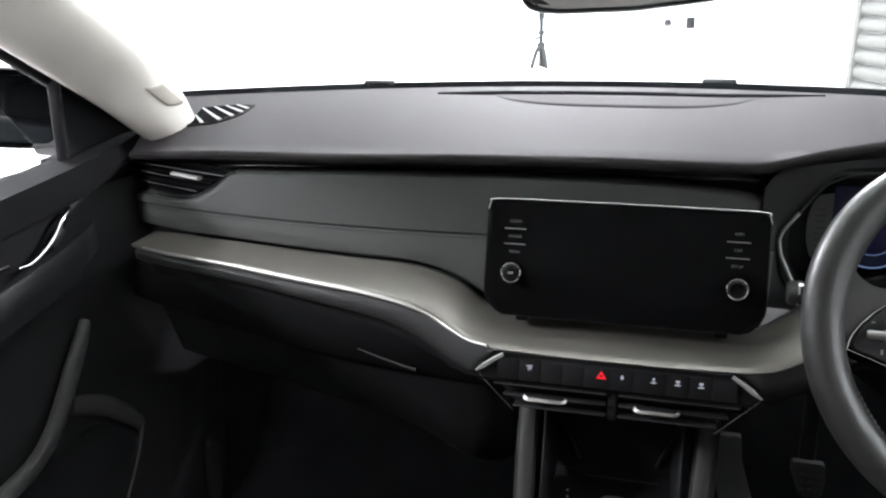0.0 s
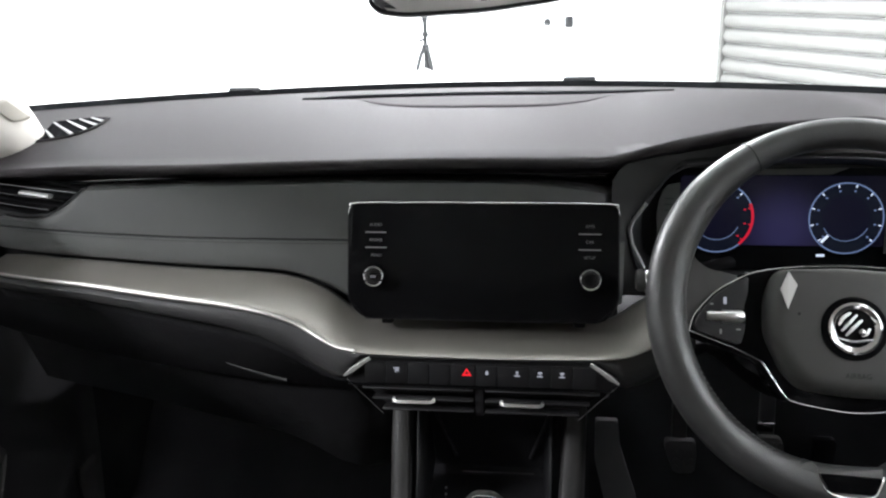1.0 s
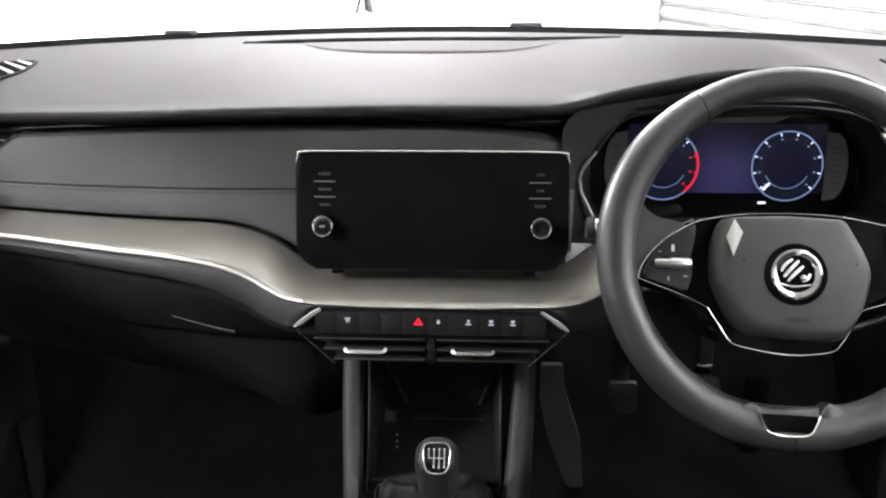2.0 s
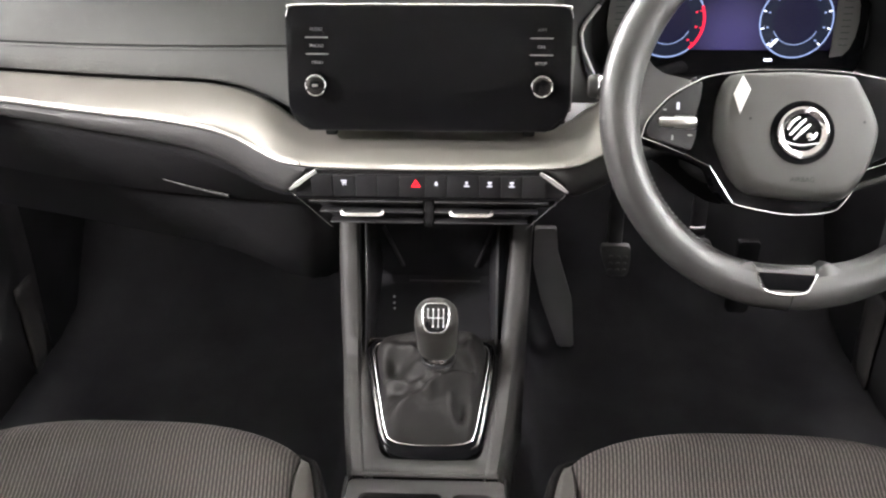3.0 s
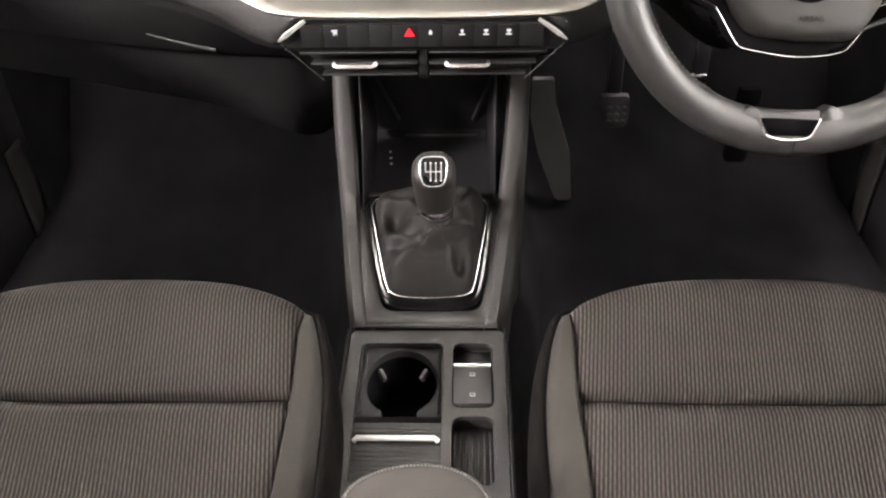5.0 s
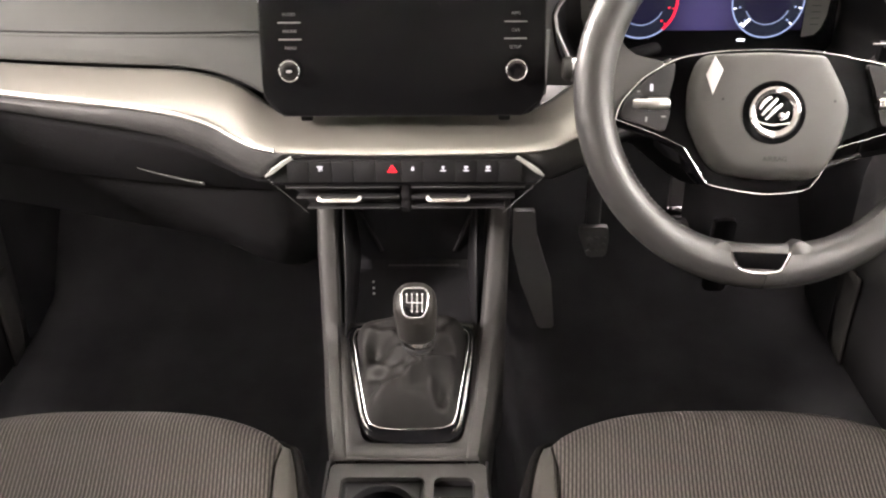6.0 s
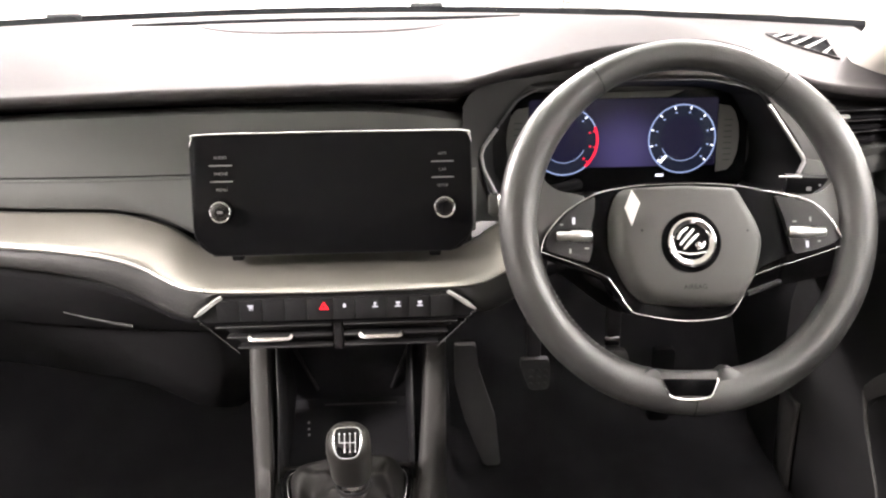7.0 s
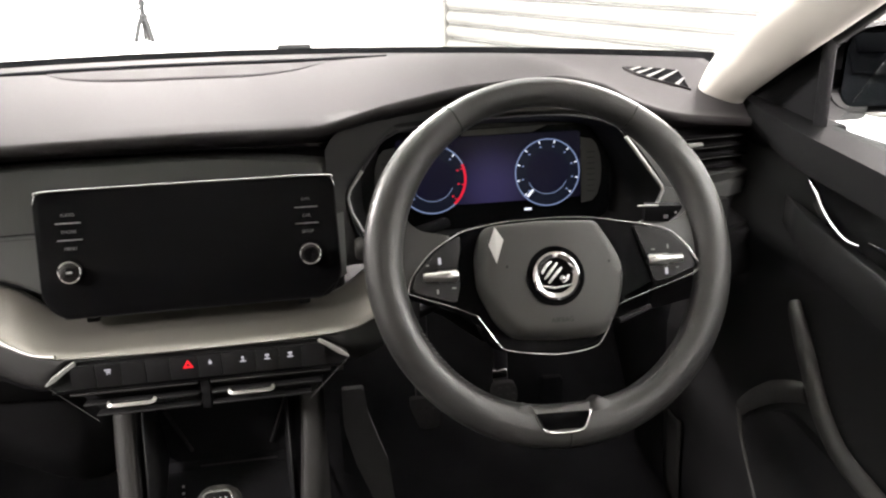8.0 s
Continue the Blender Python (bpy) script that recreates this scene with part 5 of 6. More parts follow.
    for dy in (0.0072, -0.0072):
        box("split_line", (0.036, 0.0008, 0.0004), WM @ Matrix.Translation((rx, ry + dy, 0.0031)), BLACK, pod, 0.0)
# chrome across the bottom of the hub
bp = smooth_path([(-0.0825, -0.0539, 0), (-0.0720, -0.0700, 0), (-0.0630, -0.0835, 0), (-0.0530, -0.0895, 0), (-0.0078, -0.0965, 0), (0.0301, -0.0932, 0), (0.0415, -0.0848, 0), (0.0510, -0.0690, 0), (0.0577, -0.0539, 0)], 6)
sweep("chrome_chin", [WM @ Vector((p.x, p.y, 0.003)) for p in bp], circle(0.0008, 8, 0.0009), CHROME, wh, WM.to_3x3() @ Vector((0, 0, 1)), label="chrome lower edge of the hub")
# darker chrome paints the dimmer reflection over the hub
tube("chrome_brow", [WM @ Vector((p.x, p.y, 0.003)) for p in smooth_path([(-0.0435, 0.0354, 0), (0.0026, 0.0364, 0), (0.0400, 0.0345, 0), (0.0727, 0.0290, 0)], 6)], 0.0006, DARKCHROME, wh)
# hub pad: domed
hub = soften([(-0.0735, 0.0235), (-0.0665, 0.0312), (-0.0150, 0.0336), (0.0420, 0.0305), (0.0490, 0.0190), (0.0610, -0.0020), (0.0682, -0.0210), (0.0640, -0.0420), (0.0585, -0.0590), (0.0455, -0.0792), (0.0335, -0.0835), (-0.0067, -0.0832), (-0.0490, -0.0790), (-0.0650, -0.0630), (-0.0805, -0.0290), (-0.0800, 0.0045)], 0.010, 5)
rows = []
cx, cy = 0.020, 0.022
for k, h in ((1.0, -0.012), (1.0, 0.001), (0.985, 0.0060), (0.955, 0.0110), (0.925, 0.0142), (0.895, 0.0158), (0.86, 0.0166), (0.6, 0.0173), (0.3, 0.018)):
    rows.append([(cx + (x - cx) * k, cy + (y - cy) * k, h) for x, y in hub])
bm = grid(rows, True)
bm.verts.ensure_lookup_table()
bm.faces.new(bm.verts[-len(hub):])
bmesh.ops.transform(bm, matrix=WM, verts=bm.verts)
part("hub_pad", bm, PAD, wh, "grey-black soft hub pad", angle=60)
# bright metal facet imitates the reflection on the hub's gloss flank
bm = bmesh.new()
bm.faces.new([bm.verts.new(WM @ Vector(p)) for p in ((-0.0620, 0.0285, 0.0184), (-0.0690, 0.0120, 0.0166), (-0.0630, -0.0060, 0.0186), (-0.0545, 0.0160, 0.0190))])
fl = part("hub_glint", bm, BRUSHED, wh, "bright facet imitating a reflection on the hub", False)
fl.modifiers.new("thickness", "SOLIDIFY").thickness = 0.0008
LG = WM @ Matrix.Translation((-0.0060, -0.0217, 0.0180)) @ pose(0, 0, 0, 0, 0, -2)
em = lathe("emblem", [(0.0287, -0.004), (0.0287, 0.0008), (0.0278, 0.0012), (0.0245, 0.0010), (0.0, 0.0010)], LG, DEEPGLOSS, wh, 48, "round emblem with chrome ring and plain shapes")
lathe("emblem_ring", [(0.0168, 0.0008), (0.0170, 0.0018), (0.0188, 0.0030), (0.0212, 0.0038), (0.0232, 0.0028), (0.0238, 0.0008)], LG, CHROME, em, 48)
tube("emblem_arc", [LG @ Vector((p.x, p.y, 0.0022)) for p in smooth_path([(-0.0150, -0.0095, 0), (-0.0020, -0.0115, 0), (0.0150, -0.0090, 0)], 6)], 0.0012, KNOBSILVER, em, up=WM.to_3x3() @ Vector((0, 0, 1)))
for pts in ([(-0.0140, 0.0020), (-0.0105, 0.0085), (-0.0040, 0.0140)], [(-0.0115, -0.0030), (-0.0055, 0.0045), (0.0015, 0.0125)], [(-0.0080, -0.0070), (-0.0010, 0.0010), (0.0060, 0.0080)], [(0.0050, -0.0065), (0.0095, -0.0040), (0.0125, 0.0010)]):
    sweep("emblem_arc", [LG @ Vector((p.x, p.y, 0.0018)) for p in smooth_path([(x, y, 0) for x, y in pts], 5)], [(-0.0021, -0.0006), (0.0021, -0.0006), (0.0012, 0.0010), (-0.0012, 0.0010)], KNOBSILVER, em, WM.to_3x3() @ Vector((0, 0, 1)), taper=lambda t: 0.6 + 0.5 * math.sin(math.pi * t))
lathe("emblem_dot", [(0.0030, 0.0), (0.0030, 0.0018), (0.0018, 0.0026), (0.0, 0.0028)], LG @ Matrix.Translation((0.0060, -0.0030, 0.0010)), KNOBSILVER, em, 16)
lettering("hub_mark", "AIRBAG", 0.0065, WM @ Matrix.Translation((-0.0030, -0.0640, 0.0172)), BLACK, wh)
for hx, hy in ((-0.050, -0.006), (0.055, -0.004)):
    lathe("hub_pip", [(0.0014, 0), (0.0014, 0.0006), (0, 0.0006)], WI @ Matrix.Translation((hx, hy, 0.0168)), BLACK, wh, 12)
# lower spoke with chrome U
for pts in ([(-0.054, -0.1525), (-0.037, -0.1450), (-0.0265, -0.1385), (-0.0205, -0.1440), (-0.0165, -0.158), (-0.034, -0.162)], [(0.074, -0.1515), (0.060, -0.1435), (0.047, -0.1360), (0.0395, -0.1410), (0.0345, -0.158), (0.052, -0.162)]):
    slab("spoke_ear", soften(pts, 0.003), -0.006, 0.0130, WI, LEATHER, wh, 0.003, "leather corner of the lower spoke", 3, 80)
slab("spoke_insert", soften([(-0.018, -0.1495), (0.036, -0.1495), (0.030, -0.1655), (-0.009, -0.1655)], 0.003), 0.0, 0.0165, WI, DEEPGLOSS, wh, 0.001, "gloss black insert")
sweep("chrome_u", [WI @ Vector((p.x, p.y, 0.0155)) for p in smooth_path([(-0.0195, -0.1485, 0), (-0.0155, -0.158, 0), (-0.0085, -0.1665, 0), (0.010, -0.1695, 0), (0.029, -0.1670, 0), (0.0345, -0.158, 0), (0.0370, -0.1485, 0)], 5)], circle(0.0014, 8, 0.0018), CHROME, wh, WM.to_3x3() @ Vector((0, 0, 1)), label="chrome U on the lower spoke")

# steering column and stalks
col = thing("steering_column", (0.35, 0.1, 0.55), "black steering column shroud with two control stalks", "steering column")
bm = grid([[WM @ Vector((rx * math.cos(t), -0.024 + ry * math.sin(t), d)) for t in [2 * math.pi * a / 24 for a in range(24)]] for rx, ry, d in ((0.055, 0.040, -0.03), (0.070, 0.046, -0.06), (0.074, 0.050, -0.12), (0.07, 0.05, -0.19))], True)
part("shroud", bm, BLACK, col)
st = sweep("wiper_stalk", [Vector(p) for p in ((0.255, 0.075, 0.655), (0.205, 0.040, 0.655), (0.170, 0.021, 0.6535))], circle(0.0075, 12, 0.0060), VENTBLACK, col, label="dark wiper stalk")
STALK = basis((0.1715, 0.021, 0.6535), (0, 1, 0), (0, 0, 1), (-1, 0, 0))
lathe("stalk_end", [(0.0, 0.0), (0.010, 0.0), (0.0115, 0.003), (0.0115, 0.014), (0.009, 0.017), (0, 0.017)], STALK, CONSOLE, st, 18, "grey stalk end")
lathe("stalk_ring", [(0.0118, 0.004), (0.0124, 0.005), (0.0124, 0.008), (0.0118, 0.009)], STALK, KNOBSILVER, st, 18)
st = sweep("indicator_stalk", [Vector(p) for p in ((0.456, 0.028, 0.6665), (0.470, 0.025, 0.6665), (0.508, 0.020, 0.666))], [(-0.006, -0.0085), (0.006, -0.0085), (0.008, 0.0), (0.006, 0.0085), (-0.006, 0.0085), (-0.008, 0.0)], SHADEBLACK, col, label="black indicator stalk with printed symbols")
sweep("stalk_trim", [Vector(p) for p in ((0.446, 0.022, 0.6755), (0.456, 0.018, 0.6765), (0.466, 0.016, 0.6765))], circle(0.0009, 6), BRUSHED, st)
for dx, dz, w, h in ((0.474, -0.001, 0.0045, 0.0036), (0.484, 0.003, 0.0020, 0.0020), (0.486, -0.003, 0.0030, 0.0020), (0.493, 0.0035, 0.0022, 0.0026), (0.497, -0.001, 0.0036, 0.0020), (0.499, -0.0045, 0.0030, 0.0016)):
    box("symbol", (w, 0.0008, h), Matrix.Translation((dx, 0.0130 - (dx - 0.474) * 0.13, 0.6660 + dz)) @ pose(0, 0, 0, 0, 0, -8), PRINT, st, 0.0)

# ---- centre console ----
con = thing("centre_console", (0, -0.15, 0.2), "dark grey centre console with cup holder and parking brake switch", "centre console")
rail = [(0.100, 0.085, 0.500), (0.0995, 0.055, 0.455), (0.098, 0.02, 0.395), (0.096, -0.012, 0.353), (0.088, -0.075, 0.328), (0.0755, -0.150, 0.304)]
for s in (-1, 1):
    spread = lambda y: (0.011 if s > 0 else 0.004) * min(1.0, max(0.0, (y + 0.012) / 0.08))
    path = smooth_path([(s * (x + spread(y)), y, z) for x, y, z in rail], 6)
    rows, cheek = [], []
    for i, p in enumerate(path):
        f = i / (len(path) - 1)
        wid = 0.020 * (1 - f) + 0.014 * f
        rows.append([(p.x + s * 0.002, p.y, 0.02), (p.x + s * 0.002, p.y + 0.002, p.z - 0.03), (p.x, p.y, p.z - 0.006), (p.x - s * 0.004, p.y, p.z), (p.x - s * (wid - 0.003), p.y, p.z), (p.x - s * wid, p.y + 0.001, p.z - 0.004 if p.y > 0 else 0.349 + (p.y + 0.003) * 0.31 + (0.0004 if s > 0 else -0.0014))])
        cheek.append([(p.x - s * wid, p.y + 0.001, p.z - 0.004), (p.x - s * (wid + 0.001), p.y + 0.012, p.z - 0.03), (p.x - s * (wid + 0.002), p.y + 0.03, p.z - 0.08)])
    sheet("side_rail", rows, CONSOLE, con, 0.002, "grey side rail of the console", 50, s * 1.0)
    sheet("rail_cheek", cheek, DARK, con, 0.002, "", 50, s * 1.0)
# niche ahead of the lever
rows = []
for y, z, w in ((0.07, 0.500, 0.072), (0.115, 0.43, 0.070), (0.120, 0.37, 0.066), (0.112, 0.362, 0.066), (0.045, 0.350, 0.068), (0.035, 0.342, 0.069), (0.0, 0.335, 0.07), (-0.02, 0.325, 0.07)):
    rows.append([(x, y, z) for x in (-w - 0.012, -w, -w * 0.8, 0, w * 0.8, w, w + 0.012)])
sheet("storage_niche", rows, SHADEBLACK, con, 0.004, "dark plastic storage niche", 30)
for s in (-1, 1):
    sheet("niche_cheek", [[(s * 0.074, 0.06, 0.50), (s * 0.074, 0.03, 0.41), (s * 0.074, -0.01, 0.345)], [(s * 0.071, 0.12, 0.46), (s * 0.067, 0.12, 0.38), (s * 0.069, 0.03, 0.335)]], BLACK, con, 0.002)
sweep("niche_edge", [Vector(p) for p in ((-0.032, 0.116, 0.364), (0.056, 0.116, 0.364))], circle(0.002, 6), DARK, con)
for s in (-1, 1):
    tube("niche_line", [(s * 0.066 + 0.006, 0.100, 0.452), (s * 0.045 + 0.006, 0.118, 0.385)], 0.0022, DARK, con)
for x, y in ((-0.0485, 0.0836), (-0.0475, 0.0732), (-0.0465, 0.0640)):
    box("port_mark", (0.0026, 0.0034, 0.0012), Matrix.Translation((x, y, 0.3545 + 0.18 * (y - 0.045))), PRINT, con, 0.0004)
# gear plate, a sloping frame
GP = lambda x, y: 0.349 + (y + 0.003) * 0.31
bm = grid([[(x * 1.0, y, GP(x, y)) for x, y in soften([(-0.074, 0.008), (0.076, 0.008), (0.058, -0.133), (-0.046, -0.133)], 0.014, 5)], [(x, y, GP(x, y)) for x, y in soften([(-0.094, 0.012), (0.094, 0.012), (0.0745, -0.150), (-0.0735, -0.150)], 0.004, 5)]], True)
gp = part("gear_plate", bm, CONSOLE, con, "grey gear lever surround")
gp.modifiers.new("thickness", "SOLIDIFY").thickness = 0.004
tube("plate_edge", [(-0.0735, -0.1495, 0.3035), (0.0745, -0.1495, 0.3035)], 0.0022, CONSOLE, con)
chrome_path = smooth_path([(x, y, 0) for x, y in ((-0.0516, 0.0), (-0.0595, -0.0025), (-0.0626, -0.0085), (-0.0622, -0.0199), (-0.0515, -0.0702), (-0.0423, -0.1077), (-0.0339, -0.1179), (-0.0180, -0.1212), (0.0053, -0.1218), (0.0290, -0.1208), (0.0430, -0.1179), (0.0508, -0.1081), (0.0588, -0.0641), (0.0655, -0.0219), (0.0652, -0.0090), (0.0610, -0.0030), (0.0518, -0.0006))], 5)
outer_path = smooth_path([(x, y, 0) for x, y in ((-0.0560, 0.0065), (-0.0670, 0.0035), (-0.0712, -0.0049), (-0.0705, -0.0180), (-0.0600, -0.0700), (-0.0510, -0.1060), (-0.0420, -0.1235), (-0.0270, -0.1310), (0.0058, -0.1335), (0.0330, -0.1330), (0.0480, -0.1290), (0.0590, -0.1160), (0.0679, -0.0641), (0.0722, -0.0219), (0.0725, -0.0082), (0.0680, 0.0030), (0.0570, 0.0065))], 5)
rows = []
for p, q in zip(outer_path, chrome_path):
    m = p.lerp(q, 0.5)
    rows.append([(p.x, p.y, GP(p.x, p.y) - 0.002), (p.x, p.y, GP(p.x, p.y) + 0.0015), (p.x + (q.x - p.x) * 0.15, p.y + (q.y - p.y) * 0.15, GP(p.x, p.y) + 0.0030), (m.x, m.y, GP(m.x, m.y) + 0.0045), (q.x, q.y, GP(q.x, q.y) + 0.0050), (q.x + (q.x - p.x) * 0.1, q.y + (q.y - p.y) * 0.1, GP(q.x, q.y) - 0.003)])
part("gear_frame", grid(rows), DEEPGLOSS, con, "gloss black frame")
tube("gear_frame_chrome", [Vector((q.x, q.y, GP(q.x, q.y) + 0.0055)) for q in chrome_path], 0.0013, CHROME, con, "chrome line of the frame", taper=lambda t: 1.0 - 0.55 * math.exp(-((t - 0.5) / 0.13) ** 4))
# metal bands imitate the grey reflection along the gloss frame's sides
between = [p.lerp(q, 0.42) for p, q in zip(outer_path, chrome_path)]
for half in (range(8, 32), range(50, 74)):
    sweep("frame_reflection", [Vector((between[k].x, between[k].y, GP(between[k].x, between[k].y) + 0.0040)) for k in half], [(-0.0022, -0.0010), (0.0022, -0.0010), (0.0014, 0.0012), (-0.0014, 0.0012)], DARKCHROME, con, label="metal band imitating the reflection on the frame's sides", taper=lambda t: 0.15 + 0.85 * math.sin(math.pi * t) ** 0.6)
# rear console deck with openings


def deck(name, outline, holes, z, mat, parent, thick=0.006, label=""):
    """A flat plate with rounded openings."""
    bm = bmesh.new()
    for loop in [outline] + holes:
        vs = [bm.verts.new((x, y, z)) for x, y in loop]
        for a, b in zip(vs, vs[1:] + vs[:1]):
            bm.edges.new((a, b))
    bmesh.ops.triangle_fill(bm, use_beauty=True, edges=bm.edges[:])
    ob = part(name, bm, mat, parent, label, True)
    if ob.data.polygons[0].normal.z < 0:
        ob.data.flip_normals()
    s = ob.modifiers.new("thickness", "SOLIDIFY")
    s.thickness, s.offset = thick, -1
    b = ob.modifiers.new("bevel", "BEVEL")
    b.width, b.segments, b.limit_method = 0.0022, 3, "ANGLE"
    return ob


def plate(x0, x1, y0, y1, r):
    return [((x0 + x1) / 2 + x, (y0 + y1) / 2 + y) for x, y in rounded(x1 - x0, y1 - y0, r)]


deck("deck", soften([(-0.0765, -0.152), (0.0815, -0.152), (0.079, -0.60), (-0.079, -0.60)], 0.008), [plate(-0.0635, 0.0195, -0.335, -0.170, 0.007), plate(0.029, 0.0690, -0.251, -0.170, 0.008), plate(0.029, 0.0685, -0.335, -0.2615, 0.010)], 0.300, CONSOLE, con, 0.006, "grey console deck")
for s, x in ((-1, -0.078), (1, 0.081)):
    sheet("deck_side", [[(x, y, 0.2985), (x + s * 0.003, y, 0.27), (x + s * 0.008, y, 0.02)] for y in steps(-0.148, -0.60, 4)], DARK, con, 0.003, "", 40, -s * 1.0)
# cup holder
CX, CY, CR, CE = -0.022, -0.2105, 0.0355, 1.14
nn = 96
rect, hole = [], []
for k in range(nn):
    t = 2 * math.pi * k / nn
    c, sn = math.cos(t), math.sin(t)
    f = min(0.0415 / max(1e-6, abs(c)), (0.0440 if sn > 0 else 0.0520) / max(1e-6, abs(sn)))
    rect.append((CX + c * f, CY + sn * f))
    well = CR / math.sqrt(c * c + sn * sn / CE ** 2)
    # a slot opens the near side of the well
    slot = min(0.0170 / max(1e-6, abs(c)), 0.0505 / max(1e-6, abs(sn))) if sn < 0 else 0.0
    hole.append((c * max(well, slot), sn * max(well, slot)))
cup = part("cup_holder", grid([[(x, y, 0.300) for x, y in rect], [(x, y, 0.289) for x, y in rect], [(CX + 1.02 * x, CY + 1.02 * y, 0.2885) for x, y in hole], [(CX + x, CY + y, 0.286) for x, y in hole], [(CX + 0.99 * x, CY + 0.99 * y, 0.276) for x, y in hole]], True), DARK, con, "dark cup holder insert")
lathe("cup_well", [(CR * 0.98, 0.280), (CR * 0.95, 0.22), (0.0, 0.218)], Matrix.Translation((CX, CY, 0)) @ Matrix.Diagonal((1, CE, 1, 1)), VENTBLACK, cup, 36, "black cup well", 40, True)
box("cup_notch", (0.036, 0.030, 0.003), Matrix.Translation((CX, CY - 0.040, 0.262)), VENTBLACK, cup, 0.001)
for s in (-1, 1):
    box("cup_claw", (0.0045, 0.013, 0.010), Matrix.Translation((CX + s * 0.0215, CY + 0.020, 0.274)) @ pose(0, 0, 0, 25, 0, s * -32), PEDAL, cup, 0.002, "pale rubber claw")
    tube("cup_rail", [(CX + s * 0.0375, CY - 0.04, 0.290), (CX + s * 0.0375, CY + 0.035, 0.290)], 0.0014, DARK, cup)
# sliding cover with chrome grip
cov = deck("sliding_cover", plate(-0.0630, 0.0190, -0.40, -0.2665, 0.002), [], 0.2965, CONSOLE, con, 0.004, "ribbed sliding cover")
for k in range(14):
    box("cover_rib", (0.080, 0.0038, 0.0010), Matrix.Translation((-0.0222, -0.272 - 0.0050 * k, 0.2968)), CONSOLE, cov, 0.0008)
sweep("cover_grip", [Vector(p) for p in ((-0.0605, -0.2890, 0.299), (-0.0575, -0.2875, 0.302), (0.0135, -0.2875, 0.302), (0.0165, -0.2890, 0.299))], circle(0.0030, 8, 0.0022), BRUSHED, cov, label="chrome grip")
# parking brake recess and switch
for y0, y1, dep, nm in ((-0.168, -0.2485, 0.014, "brake_recess"), (-0.259, -0.335, 0.020, "coin_tray")):
    x0, x1 = 0.028, 0.0685
    b = part(nm, grid([[(x0, y0, 0.2985), (x1, y0, 0.2985), (x1, y1, 0.2985), (x0, y1, 0.2985)], [(x0 + 0.001, y0 - 0.001, 0.30 - dep), (x1 - 0.001, y0 - 0.001, 0.30 - dep), (x1 - 0.001, y1 + 0.001, 0.30 - dep), (x0 + 0.001, y1 + 0.001, 0.30 - dep)]], True), DARK, con, "", False)
    sheet(nm + "_floor", [[(x0, y0, 0.30 - dep), (x1, y0, 0.30 - dep)], [(x0, y1, 0.30 - dep), (x1, y1, 0.30 - dep)]], CONSOLE if nm == "coin_tray" else DARK, b, 0.002)
    if nm == "coin_tray":
        for k in range(7):
            box("tray_rib", (0.002, 0.06, 0.002), Matrix.Translation((0.032 + 0.0055 * k, -0.295, 0.2805)), DARK, b, 0.0005)
sw = box("brake_switch", (0.0385, 0.048, 0.014), Matrix.Translation((0.0483, -0.2225, 0.293)), CONSOLE, con, 0.003, "grey parking brake switch")
sweep("switch_strip", [Vector((0.030, -0.1985, 0.2995)), Vector((0.0666, -0.1985, 0.2995))], circle(0.0032, 8, 0.0020), CHROME, sw, label="chrome strip")
for y in (-0.211, -0.236):
    box("switch_mark", (0.0052, 0.0038, 0.0005), Matrix.Translation((0.0483, y, 0.3002)), DIMINK, sw, 0.0)
    box("switch_mark_core", (0.0036, 0.0020, 0.0006), Matrix.Translation((0.0483, y, 0.3003)), CONSOLE, sw, 0.0)
# armrest
arm = thing("armrest", (0.01, -0.5, 0.3), "grey cloth-topped centre armrest with pale stitching", "armrest")
A = [(-0.056, -0.4620), (-0.050, -0.4240), (-0.040, -0.4030), (-0.017, -0.3905), (0.008, -0.3865), (0.034, -0.3895), (0.054, -0.4020), (0.0655, -0.4240), (0.071, -0.4620), (0.073, -0.6000), (-0.058, -0.6000)]
A = soften(A, 0.012)
rows = []
ac = (0.008, -0.50)
for k, z in ((0.97, 0.355), (1.0, 0.37), (1.0, 0.40), (0.985, 0.412), (0.94, 0.4185), (0.8, 0.421), (0.4, 0.423)):
    rows.append([(ac[0] + (x - ac[0]) * k, ac[1] + (y - ac[1]) * k, z) for x, y in A])
bm = grid(rows, True)
bm.verts.ensure_lookup_table()
bm.faces.new(bm.verts[:len(A)])
bm.faces.new(bm.verts[-len(A):])
part("lid", bm, BOLSTER, arm, angle=60)
seam = [(ac[0] + (x - ac[0]) * 0.93, ac[1] + (y - ac[1]) * 0.93, 0.4190) for x, y in A if y > -0.56]
for p in smooth_path(seam, 2):
    lathe("stitch", [(0.0007, 0), (0.0007, 0.0008), (0.0, 0.0009)], Matrix.Translation(p), THREAD, arm, 6)
tube("support", [(0.008, -0.55, 0.30), (0.008, -0.52, 0.36)], 0.03, DARK, arm)

# ---- gear lever ----
gear = thing("gear_lever", (0.011, -0.06, 0.33), "manual gear lever with black leather gaiter and chrome-rimmed knob", "gear lever")
base_o = dense(soften([(-0.0635, 0.003), (0.0655, 0.003), (0.0500, -0.1195), (-0.0420, -0.1195)], 0.016, 6), 0.0035)
# soft hollows of the leather: place, spread, height
HOLLOWS = [(-0.036, -0.040, 0.014, 0.018, -0.011), (0.037, -0.098, 0.009, 0.012, -0.008), (-0.026, -0.074, 0.020, 0.008, -0.006), (0.012, 0.002, 0.045, 0.014, 0.014), (-0.010, -0.104, 0.030, 0.010, 0.005), (0.046, -0.030, 0.010, 0.016, 0.007)]
